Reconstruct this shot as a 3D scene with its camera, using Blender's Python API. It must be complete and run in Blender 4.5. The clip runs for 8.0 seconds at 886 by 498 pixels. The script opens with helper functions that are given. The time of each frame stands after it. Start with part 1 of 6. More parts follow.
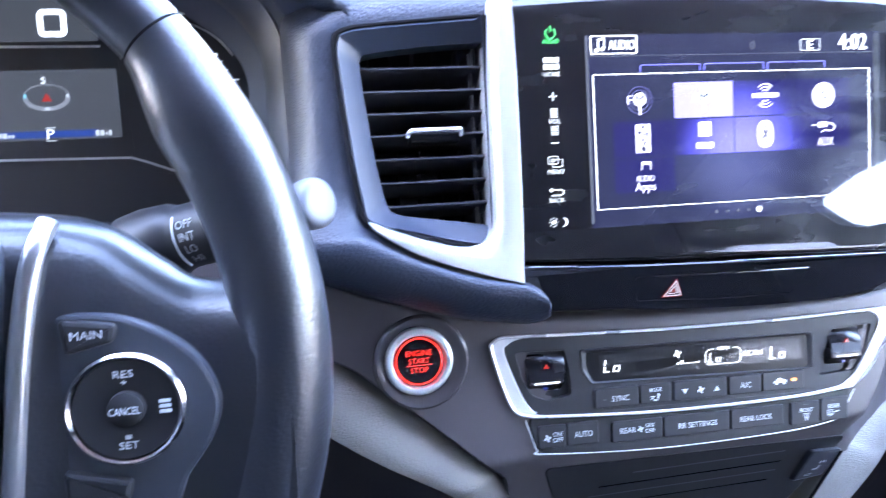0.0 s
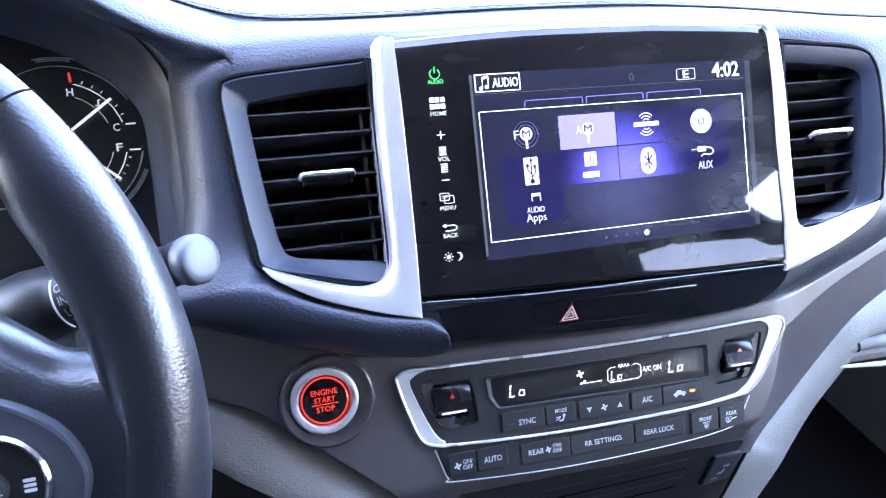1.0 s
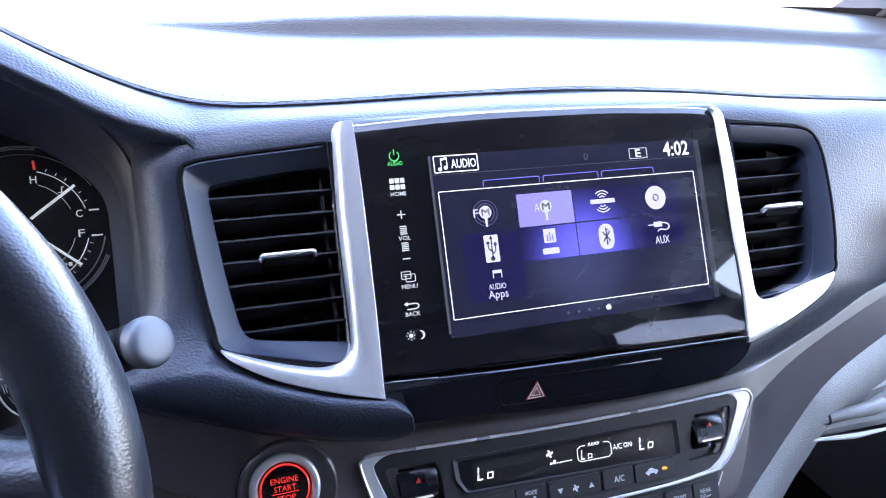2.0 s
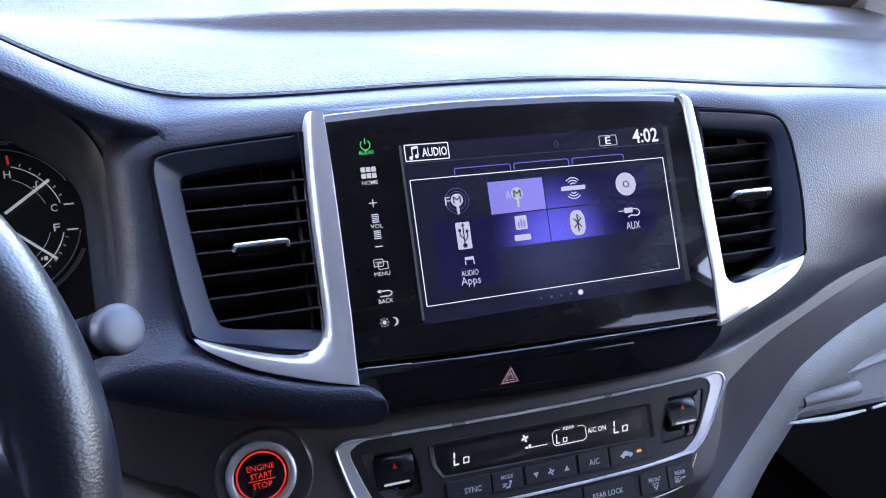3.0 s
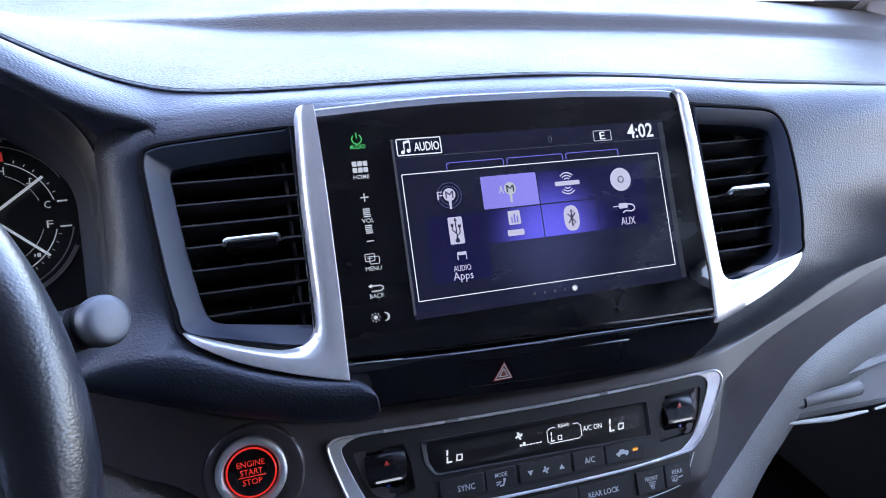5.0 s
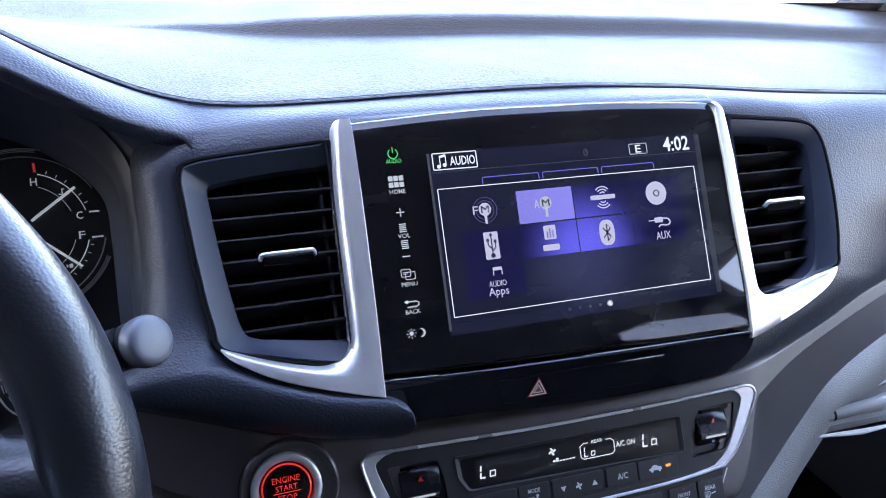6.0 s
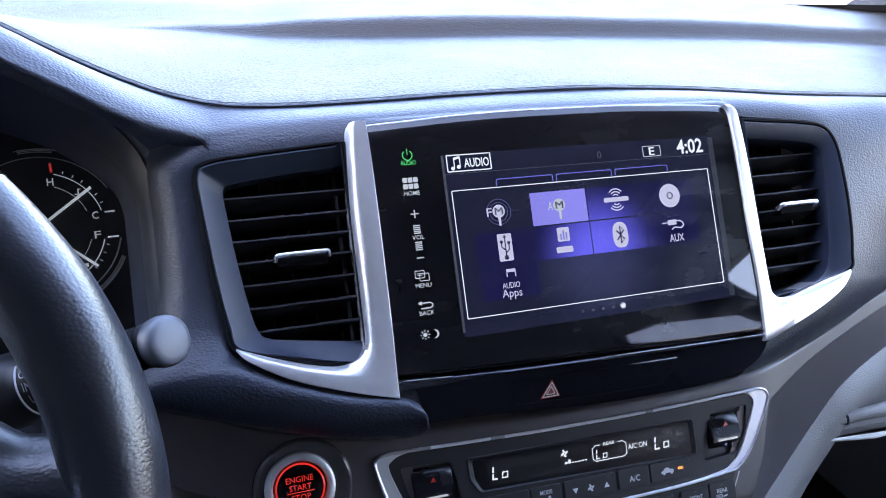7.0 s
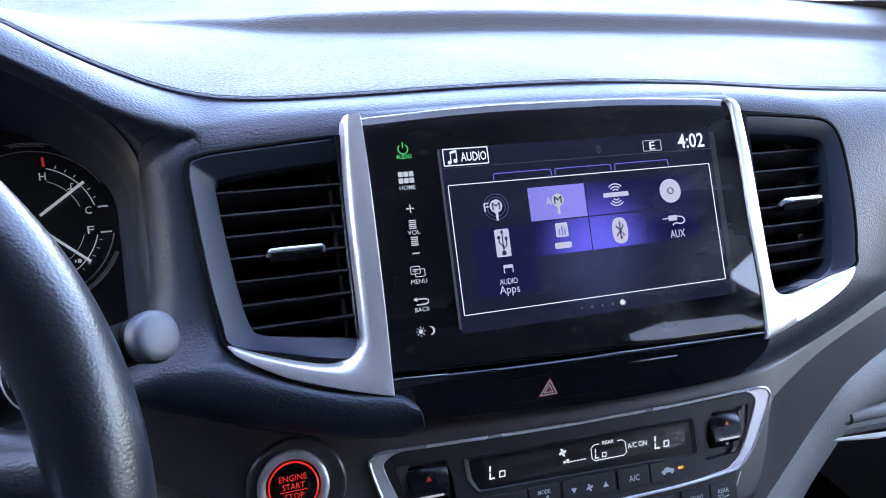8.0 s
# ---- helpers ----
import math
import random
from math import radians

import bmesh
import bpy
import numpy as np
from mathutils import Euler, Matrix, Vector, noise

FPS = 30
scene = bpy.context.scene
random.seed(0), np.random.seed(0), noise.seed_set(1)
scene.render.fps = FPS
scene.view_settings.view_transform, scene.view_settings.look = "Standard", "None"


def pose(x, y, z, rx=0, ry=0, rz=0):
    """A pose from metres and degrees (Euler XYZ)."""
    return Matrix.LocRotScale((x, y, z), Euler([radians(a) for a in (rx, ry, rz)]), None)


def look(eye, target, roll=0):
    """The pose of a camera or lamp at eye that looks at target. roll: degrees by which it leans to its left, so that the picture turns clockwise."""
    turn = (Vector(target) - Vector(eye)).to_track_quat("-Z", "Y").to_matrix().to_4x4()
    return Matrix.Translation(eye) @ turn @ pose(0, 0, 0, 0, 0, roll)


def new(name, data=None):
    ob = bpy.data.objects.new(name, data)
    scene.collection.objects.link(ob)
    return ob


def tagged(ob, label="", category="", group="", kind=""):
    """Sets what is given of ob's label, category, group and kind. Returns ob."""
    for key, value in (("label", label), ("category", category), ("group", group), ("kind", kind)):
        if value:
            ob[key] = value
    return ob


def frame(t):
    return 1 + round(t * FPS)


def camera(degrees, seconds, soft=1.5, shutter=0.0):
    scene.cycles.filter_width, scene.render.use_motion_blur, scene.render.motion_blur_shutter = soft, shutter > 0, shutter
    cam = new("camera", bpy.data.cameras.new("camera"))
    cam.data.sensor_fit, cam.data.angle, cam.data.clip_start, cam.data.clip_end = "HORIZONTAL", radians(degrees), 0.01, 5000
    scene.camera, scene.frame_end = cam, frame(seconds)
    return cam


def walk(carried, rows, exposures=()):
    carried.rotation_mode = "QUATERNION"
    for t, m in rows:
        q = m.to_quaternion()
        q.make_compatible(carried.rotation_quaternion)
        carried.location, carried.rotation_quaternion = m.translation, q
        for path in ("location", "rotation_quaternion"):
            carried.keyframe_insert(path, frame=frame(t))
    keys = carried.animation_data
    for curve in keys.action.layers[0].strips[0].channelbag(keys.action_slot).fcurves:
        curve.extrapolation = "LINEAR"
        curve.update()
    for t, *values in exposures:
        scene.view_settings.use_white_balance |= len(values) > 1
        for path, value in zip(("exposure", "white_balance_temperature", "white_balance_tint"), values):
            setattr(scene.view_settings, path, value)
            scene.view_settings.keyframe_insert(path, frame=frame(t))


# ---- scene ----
# The panel frame: x to the passenger side, y into the dashboard, z up along the leaning screen.
LEAN = -27.0
BASE = pose(0, 0, 1.12, LEAN, 0, 0)
cam = camera(65.8, 8.0, 1.0, 0.45)
PATH = [
    (0, (-0.228, -0.334, -0.057), (0.145, 1.625, -0.212), -3.3),
    (0.5, (-0.207, -0.349, -0.044), (0.24, 1.595, -0.196), -4.8),
    (1, (-0.2, -0.346, -0.042), (0.31, 1.582, -0.194), -5.9),
    (1.5, (-0.197, -0.343, -0.042), (0.378, 1.573, -0.044), -6.7),
    (1.7, (-0.195, -0.345, -0.043), (0.397, 1.564, 0.035), -6.9),
    (2.8, (-0.187, -0.356, -0.054), (0.432, 1.544, 0.031), -7.8),
    (3, (-0.185, -0.356, -0.054), (0.439, 1.542, 0.025), -7.9),
    (3.5, (-0.179, -0.358, -0.056), (0.444, 1.541, 0.022), -8.0),
    (4, (-0.176, -0.358, -0.058), (0.443, 1.542, 0.02), -8.0),
    (4.2, (-0.177, -0.358, -0.059), (0.444, 1.542, 0.023), -8.0),
    (5.3, (-0.179, -0.353, -0.061), (0.426, 1.55, 0.044), -7.9),
    (5.5, (-0.185, -0.35, -0.053), (0.415, 1.556, 0.036), -7.8),
    (6, (-0.19, -0.349, -0.049), (0.397, 1.561, 0.044), -7.6),
    (6.5, (-0.191, -0.352, -0.048), (0.387, 1.561, 0.045), -7.4),
    (7, (-0.194, -0.349, -0.048), (0.375, 1.566, 0.049), -7.3),
    (7.5, (-0.19, -0.343, -0.051), (0.375, 1.573, 0.046), -7.3),
    (8, (-0.189, -0.344, -0.05), (0.371, 1.573, 0.045), -7.2),
]
walk(cam, [(t, BASE @ look(eye, target, roll)) for t, eye, target, roll in PATH],
     [(0, 6.70, 6900, 22), (0.5, 6.56, 7000, 22), (1.0, 6.20, 7100, 22), (1.7, 5.76, 7200, 22), (2.8, 4.78, 7200, 22), (4.2, 4.78, 7200, 22), (5.3, 4.74, 7200, 22), (8.0, 4.74, 7200, 22)])

# ---- sky and sun ----
world = bpy.data.worlds.new("sky")
scene.world = world
world.use_nodes = True
wn, wl = world.node_tree.nodes, world.node_tree.links
sky = wn.new("ShaderNodeTexSky")
sky.sky_type, sky.sun_disc = "NISHITA", False
sky.air_density, sky.dust_density, sky.ozone_density = 1.0, 3.0, 3.0
sky.sun_elevation, sky.sun_rotation = radians(30), radians(208)
wn["Background"].inputs["Strength"].default_value = 0.15
wl.new(sky.outputs["Color"], wn["Background"].inputs["Color"])
sun = new("sun", bpy.data.lights.new("sun", "SUN"))
sun.data.energy, sun.data.angle, sun.data.color = 3.0, radians(1), (1.0, 0.95, 0.88)
az, el = radians(208), radians(30)
sun.matrix_world = look((math.sin(az) * math.cos(el) * 30, math.cos(az) * math.cos(el) * 30, math.sin(el) * 30), (0, 0, 0))


# ---- materials ----
def mat(name, color, rough=0.5, metal=0.0, vary=0.12, grain=0.0, grain_size=900.0, bump=0.0, cells=0.0, cell_size=700.0, coat=0.0, spec=0.5, brushed=0.0):
    """A surface with two scales of colour and gloss variation, fine noise relief and leather cells."""
    m = bpy.data.materials.new(name)
    m.use_nodes = True
    n, l = m.node_tree.nodes, m.node_tree.links
    b = n["Principled BSDF"]
    b.inputs["Metallic"].default_value, b.inputs["Coat Weight"].default_value = metal, coat
    b.inputs["Specular IOR Level"].default_value = spec
    co = n.new("ShaderNodeTexCoord")
    big, fine = n.new("ShaderNodeTexNoise"), n.new("ShaderNodeTexNoise")
    big.inputs["Scale"].default_value, big.inputs["Detail"].default_value = 14.0, 4.0
    fine.inputs["Scale"].default_value, fine.inputs["Detail"].default_value = grain_size, 3.0
    for t in (big, fine):
        l.new(co.outputs["Object"], t.inputs["Vector"])
    mix = n.new("ShaderNodeMix")
    mix.data_type = "RGBA"
    mix.inputs[6].default_value = (*[c * (1 - vary) for c in color], 1)
    mix.inputs[7].default_value = (*[min(1, c * (1 + vary)) for c in color], 1)
    add = n.new("ShaderNodeMath")
    add.operation = "MULTIPLY_ADD"
    add.inputs[1].default_value, add.inputs[2].default_value = 0.4, 0.0
    l.new(fine.outputs["Fac"], add.inputs[0])
    add2 = n.new("ShaderNodeMath")
    add2.operation = "MULTIPLY_ADD"
    add2.inputs[1].default_value = 0.6
    l.new(big.outputs["Fac"], add2.inputs[0])
    l.new(add.outputs[0], add2.inputs[2])
    l.new(add2.outputs[0], mix.inputs[0])
    l.new(mix.outputs[2], b.inputs["Base Color"])
    rr = n.new("ShaderNodeMapRange")
    rr.inputs[3].default_value, rr.inputs[4].default_value = max(0.02, rough - 0.08 * min(1, rough * 3)), min(1, rough + 0.08 * min(1, rough * 3))
    l.new(big.outputs["Fac"], rr.inputs[0])
    l.new(rr.outputs[0], b.inputs["Roughness"])
    if bump or cells or brushed:
        h = None
        if cells:
            v = n.new("ShaderNodeTexVoronoi")
            v.feature, v.inputs["Scale"].default_value = "SMOOTH_F1", cell_size
            v.inputs["Smoothness"].default_value = 0.3
            long_way = n.new("ShaderNodeMapping")
            long_way.inputs["Scale"].default_value = (0.72, 1.0, 1.0)
            warp = n.new("ShaderNodeMixRGB")
            warp.blend_type, warp.inputs[0].default_value = "ADD", 0.0005
            l.new(co.outputs["Object"], warp.inputs[1])
            l.new(fine.outputs["Color"], warp.inputs[2])
            l.new(warp.outputs[0], long_way.inputs["Vector"])
            l.new(long_way.outputs[0], v.inputs["Vector"])
            h = v.outputs["Distance"]
        if brushed:
            mp = n.new("ShaderNodeMapping")
            mp.inputs["Scale"].default_value = (40, 2500, 2500)
            w = n.new("ShaderNodeTexNoise")
            w.inputs["Scale"].default_value = 1.0
            l.new(co.outputs["Object"], mp.inputs["Vector"])
            l.new(mp.outputs[0], w.inputs["Vector"])
            h = w.outputs["Fac"]
        bp = n.new("ShaderNodeBump")
        bp.inputs["Strength"].default_value = cells or bump or brushed
        bp.inputs["Distance"].default_value = 0.00035 if cells else 0.0002
        l.new(h if h is not None else fine.outputs["Fac"], bp.inputs["Height"])
        if cells:
            bp.invert = True
        l.new(bp.outputs[0], b.inputs["Normal"])
    return m


LIT = 0.040  # how strong the lit signs are beside the daylight


def glow(name, color, strength, base=(0.02, 0.02, 0.02), rough=0.2):
    m = bpy.data.materials.new(name)
    m.use_nodes = True
    b = m.node_tree.nodes["Principled BSDF"]
    b.inputs["Base Color"].default_value, b.inputs["Roughness"].default_value = (*base, 1), rough
    b.inputs["Emission Color"].default_value, b.inputs["Emission Strength"].default_value = (color[0] * 0.78, color[1] * 0.97, color[2] * 1.10, 1), strength * LIT
    return m


def screen_gloss(m):
    """A clear glossy cover over a smeared lower layer, as on a wiped touch screen."""
    n, l = m.node_tree.nodes, m.node_tree.links
    b = n["Principled BSDF"]
    b.inputs["Coat Weight"].default_value, b.inputs["Coat Roughness"].default_value, b.inputs["Coat IOR"].default_value = 1.0, 0.03, 1.5
    for link in list(b.inputs["Roughness"].links):
        l.remove(link)
    b.inputs["Roughness"].default_value = 0.38
    co, mp, smear = n.new("ShaderNodeTexCoord"), n.new("ShaderNodeMapping"), n.new("ShaderNodeTexNoise")
    mp.inputs["Rotation"].default_value, mp.inputs["Scale"].default_value = (0, radians(-35), 0), (22, 22, 70)
    smear.inputs["Scale"].default_value, smear.inputs["Detail"].default_value, smear.inputs["Distortion"].default_value = 1.0, 5.0, 0.6
    rr = n.new("ShaderNodeMapRange")
    rr.inputs[1].default_value, rr.inputs[2].default_value, rr.inputs[3].default_value, rr.inputs[4].default_value = 0.38, 0.78, 0.0, 0.20
    l.new(co.outputs["Object"], mp.inputs["Vector"])
    l.new(mp.outputs[0], smear.inputs["Vector"])
    l.new(smear.outputs["Fac"], rr.inputs[0])
    l.new(rr.outputs[0], b.inputs["Specular IOR Level"])
    return m


def glass(name, color=(1, 1, 1), rough=0.0):
    m = bpy.data.materials.new(name)
    m.use_nodes = True
    b = m.node_tree.nodes["Principled BSDF"]
    b.inputs["Base Color"].default_value, b.inputs["Roughness"].default_value = (*color, 1), rough
    b.inputs["Transmission Weight"].default_value, b.inputs["IOR"].default_value = 1.0, 1.05
    return m


LEATHER = mat("dark_grained_vinyl", (0.0155, 0.0210, 0.034), 0.48, spec=0.54, cells=0.75, cell_size=840, vary=0.12)
TOPSKIN = mat("dash_top_vinyl", (0.0188, 0.0190, 0.0196), 0.48, spec=0.195, cells=1.5, cell_size=640, vary=0.12)
PALE = mat("pale_grey_vinyl", (0.145, 0.137, 0.125), 0.5, spec=0.4, cells=0.7, cell_size=980, vary=0.08)
PLASTIC = mat("dark_satin_plastic", (0.030, 0.034, 0.043), 0.42, bump=0.1, grain_size=1800)
FRAMEPL = mat("vent_surround_plastic", (0.022, 0.029, 0.046), 0.40, spec=0.40, bump=0.08, grain_size=1800)
BLACKPL = mat("black_plastic", (0.022, 0.022, 0.024), 0.36, bump=0.1, grain_size=2000)
PIANO = mat("gloss_black", (0.006, 0.006, 0.007), 0.06, vary=0.1)
STRIPBLACK = mat("gloss_black_strip", (0.010, 0.0105, 0.014), 0.08, vary=0.1)
SCREENGLASS = screen_gloss(mat("screen_glass", (0.004, 0.004, 0.005), 0.035, vary=0.1))
SILVER = mat("satin_silver_paint", (0.60, 0.60, 0.605), 0.34, metal=0.65, vary=0.05, bump=0.06, grain_size=3000)
PLATE = mat("plum_grey_satin", (0.064, 0.056, 0.059), 0.42, metal=0.12, spec=0.4, vary=0.06, brushed=0.12)
SMOKED = mat("smoked_window", (0.007, 0.007, 0.008), 0.3, spec=0.12, vary=0.1)
PALESILVER = mat("pale_silver_paint", (0.50, 0.50, 0.505), 0.32, metal=0.45, vary=0.04, bump=0.06, grain_size=3000)
CHROME = mat("bright_chrome", (0.8, 0.8, 0.82), 0.12, metal=1.0, vary=0.03)
BUTTON = mat("button_plastic", (0.015, 0.015, 0.017), 0.5, spec=0.3, bump=0.1, grain_size=2500)
ROCKER = mat("rocker_plastic", (0.008, 0.008, 0.010), 0.27, spec=0.28, vary=0.08)
SLATPL = mat("slat_plastic", (0.013, 0.013, 0.015), 0.42, spec=0.4, bump=0.08, grain_size=2000)
KNOBGREY = mat("stalk_end_plastic", (0.088, 0.095, 0.112), 0.42, bump=0.1)
PRINT = mat("white_print", (0.50, 0.51, 0.53), 0.6, vary=0.03)
HOODIN = mat("hood_lining", (0.024, 0.034, 0.060), 0.55, spec=0.4, bump=0.1)
DARK = mat("dark_void", (0.008, 0.008, 0.009), 0.8, spec=0.05)
DUCT = mat("vent_duct_plastic", (0.030, 0.033, 0.043), 0.6)
STRIPMETAL = mat("spoke_trim_metal", (0.36, 0.36, 0.37), 0.28, metal=0.9, vary=0.05)
STITCH = mat("dark_thread", (0.045, 0.047, 0.055), 0.5)
DIALMAT = mat("dial_face", (0.010, 0.010, 0.012), 0.35)
BRIGHT = mat("bright_tab_edge", (0.85, 0.85, 0.87), 0.28, metal=0.6, vary=0.03)
CREAM = mat("cream_plastic", (0.42, 0.40, 0.35), 0.5)
CABIN = mat("cabin_trim", (0.042, 0.045, 0.053), 0.8)
DOORTRIM = mat("door_trim", (0.085, 0.085, 0.088), 0.6)
ROOFMAT = mat("headliner_cloth", (0.12, 0.10, 0.105), 0.9, bump=0.3, grain_size=1200)
WHITE_ON = glow("lit_white", (0.95, 0.97, 1.0), 0.9)
WHITE_DIM = glow("lit_white_dim", (0.9, 0.93, 1.0), 0.55)
GREEN_ON = glow("lit_green", (0.05, 0.8, 0.2), 0.8)
RED_ON = glow("lit_red", (1.0, 0.03, 0.02), 0.8)
RED_DIM = glow("red_print", (0.7, 0.05, 0.04), 0.22, (0.10, 0.008, 0.008))
AMBER_ON = glow("lit_amber", (1.0, 0.30, 0.02), 1.3)


# ---- builders ----
def shaded(bm, name, smooth=True, angle=35):
    me = bpy.data.meshes.new(name)
    bmesh.ops.recalc_face_normals(bm, faces=bm.faces)
    for f in bm.faces:
        f.smooth = smooth and len(f.verts) < 5
    if smooth:
        lim = radians(angle)
        for e in bm.edges:
            if len(e.link_faces) == 2 and e.calc_face_angle(0) > lim:
                e.smooth = False
    bm.to_mesh(me)
    bm.free()
    return me


def thing(name, label, category, m=BASE, group="", kind=""):
    ob = new(name)
    ob.empty_display_size = 0.02
    ob.matrix_world = m
    return tagged(ob, label, category, group, kind)


def part(name, bm, material, parent, label="", smooth=True, angle=35, m=None):
    ob = new(name, shaded(bm, name, smooth, angle))
    ob.data.materials.append(material)
    ob.parent = parent
    if m is not None:
        ob.matrix_local = m
    return tagged(ob, label)


def curve_fit(xs, ys):
    """A smooth curve through the given values."""
    xs, ys = np.array(xs, float), np.array(ys, float)
    d = np.diff(ys) / np.diff(xs)
    s = np.empty_like(ys)
    s[0], s[-1] = d[0], d[-1]
    s[1:-1] = [0 if a * b <= 0 else 2 * a * b / (a + b) for a, b in zip(d[:-1], d[1:])]

    def f(x):
        i = int(np.clip(np.searchsorted(xs, x) - 1, 0, len(xs) - 2))
        h = xs[i + 1] - xs[i]
        t = float(np.clip((x - xs[i]) / h, 0, 1))
        return float(ys[i] * (1 + 2 * t) * (1 - t) ** 2 + s[i] * h * t * (1 - t) ** 2 + ys[i + 1] * t * t * (3 - 2 * t) + s[i + 1] * h * t * t * (t - 1))
    return f


def through_points(pts, n):
    """n points of a Catmull-Rom curve through pts."""
    p = [Vector(q) for q in pts]
    p = [p[0] * 2 - p[1]] + p + [p[-1] * 2 - p[-2]]
    out = []
    for k in range(n):
        u = k / (n - 1) * (len(pts) - 1)
        i = min(int(u), len(pts) - 2)
        t = u - i
        a, b, c, d = p[i:i + 4]
        out.append(0.5 * (2 * b + (c - a) * t + (2 * a - 5 * b + 4 * c - d) * t * t + (3 * b - a - 3 * c + d) * t ** 3))
    return out


def loft(rows, closed=False):
    bm = bmesh.new()
    vs = [[bm.verts.new(p) for p in r] for r in rows]
    for a, b in zip(vs, vs[1:]):
        n = len(a)
        for i in range(n if closed else n - 1):
            j = (i + 1) % n
            bm.faces.new((a[i], a[j], b[j], b[i]))
    return bm


def shell(rows, back):
    """A skin with thickness: each row is closed by the same row moved by back."""
    v = Vector(back)
    full = [[Vector(p) for p in r] + [Vector(p) + v for p in reversed(r)] for r in rows]
    bm = loft(full, True)
    vs, n = list(bm.verts), len(full[0])
    bm.faces.new(vs[:n][::-1])
    bm.faces.new(vs[-n:])
    return bm


def rounded(pts, r, seg=5):
    """A polygon with rounded corners, each of radius r (one number or one per corner)."""
    n, out = len(pts), []
    rs = r if isinstance(r, (list, tuple)) else [r] * n
    for i in range(n):
        p = Vector(pts[i])
        a, b = (Vector(pts[i - 1]) - p), (Vector(pts[(i + 1) % n]) - p)
        k = min(rs[i] / max(1e-6, math.tan(max(0.05, a.angle(b)) / 2)), a.length * 0.48, b.length * 0.48)
        s, e = p + a.normalized() * k, p + b.normalized() * k
        for j in range(seg + 1):
            t = j / seg
            out.append(s * (1 - t) ** 2 + p * 2 * t * (1 - t) + e * t * t)
    return out


def inset(pts, d):
    """The outline moved inwards by d."""
    n = len(pts)
    area = sum(pts[i - 1].x * pts[i].y - pts[i].x * pts[i - 1].y for i in range(n))
    sgn = 1 if area > 0 else -1
    out = []
    for i in range(n):
        t = (pts[(i + 1) % n] - pts[i - 1])
        nrm = Vector((-t.y, t.x)).normalized() * sgn if t.length > 1e-9 else Vector((0, 0))
        out.append(pts[i] + nrm * d)
    return out


def slab(outline, front, back, edge=0.0006, depth=None, tilt=None):
    """A plate in the panel plane: outline of (x, z), its front at y=front, with a rounded front edge."""
    bm = bmesh.new()
    steps = ((0, back), (0, front + edge), (edge * 0.3, front + edge * 0.3), (edge, front))
    rings = []
    for d, y in steps:
        o = inset(outline, d) if d else outline
        rings.append([bm.verts.new((p.x, y + (depth(p.x, p.y) if depth else 0), p.y)) for p in o])
    n = len(outline)
    for a, b in zip(rings, rings[1:]):
        for i in range(n):
            j = (i + 1) % n
            bm.faces.new((a[i], a[j], b[j], b[i]))
    bm.faces.new(rings[-1])
    bm.faces.new(rings[0][::-1])
    return bm


def box2(x0, z0, x1, z1, r=0.001, seg=3):
    return rounded([(x0, z0), (x1, z0), (x1, z1), (x0, z1)], r, seg)


def ringplate(outer, inner, front, back, edge=0.0005, depth=None, inner_front=None):
    """A flat frame between two outlines of equal count."""
    bm = bmesh.new()
    fi = front if inner_front is None else inner_front
    seq = ((outer, back), (outer, front + edge), (inset(outer, edge), front), (inset(inner, -edge), fi), (inner, fi + edge), (inner, back))
    rings = [[bm.verts.new((p.x, y + (depth(p.x, p.y) if depth else 0), p.y)) for p in o] for o, y in seq]
    n = len(outer)
    for a, b in zip(rings, rings[1:] + rings[:1]):
        for i in range(n):
            j = (i + 1) % n
            bm.faces.new((a[i], a[j], b[j], b[i]))
    return bm


def tube(path, radius, seg=8, squash=1.0, closed=False):
    """A round bar along path; radius is a number or one per point."""
    pts = [Vector(p) for p in path]
    n = len(pts)
    up = Vector((0, 1, 0.001))
    rows = []
    for i, p in enumerate(pts):
        a, b = (pts[i - 1] if i or closed else p), (pts[(i + 1) % n] if i < n - 1 or closed else p)
        t = (b - a).normalized()
        s = t.cross(up).normalized()
        u = s.cross(t)
        r = radius[i] if isinstance(radius, (list, tuple)) else radius
        rows.append([p + s * math.cos(k / seg * math.tau) * r + u * math.sin(k / seg * math.tau) * r * squash for k in range(seg)])
    bm = loft(rows + (rows[:1] if closed else []), True)
    if closed:
        bmesh.ops.remove_doubles(bm, verts=bm.verts, dist=1e-7)
    else:
        vs = list(bm.verts)
        bm.faces.new(vs[:seg][::-1])
        bm.faces.new(vs[-seg:])
    return bm


def revolve(profile, seg=48, m=None):
    """(radius, height) pairs turned about the local z axis."""
    rows = [[(r * math.cos(k / seg * math.tau), r * math.sin(k / seg * math.tau), h) for k in range(seg)] for r, h in profile]
    bm = loft(rows, True)
    bmesh.ops.remove_doubles(bm, verts=bm.verts, dist=1e-7)
    if m is not None:
        bm.transform(m)
    return bm


def disc2(x, z, r, seg=24):
    return [Vector((x + r * math.cos(k / seg * math.tau), z + r * math.sin(k / seg * math.tau))) for k in range(seg)]


def merge(*bms):
    out = bmesh.new()
    for b in bms:
        me = bpy.data.meshes.new("tmp")
        b.to_mesh(me)
        b.free()
        out.from_mesh(me)
        bpy.data.meshes.remove(me)
    return out


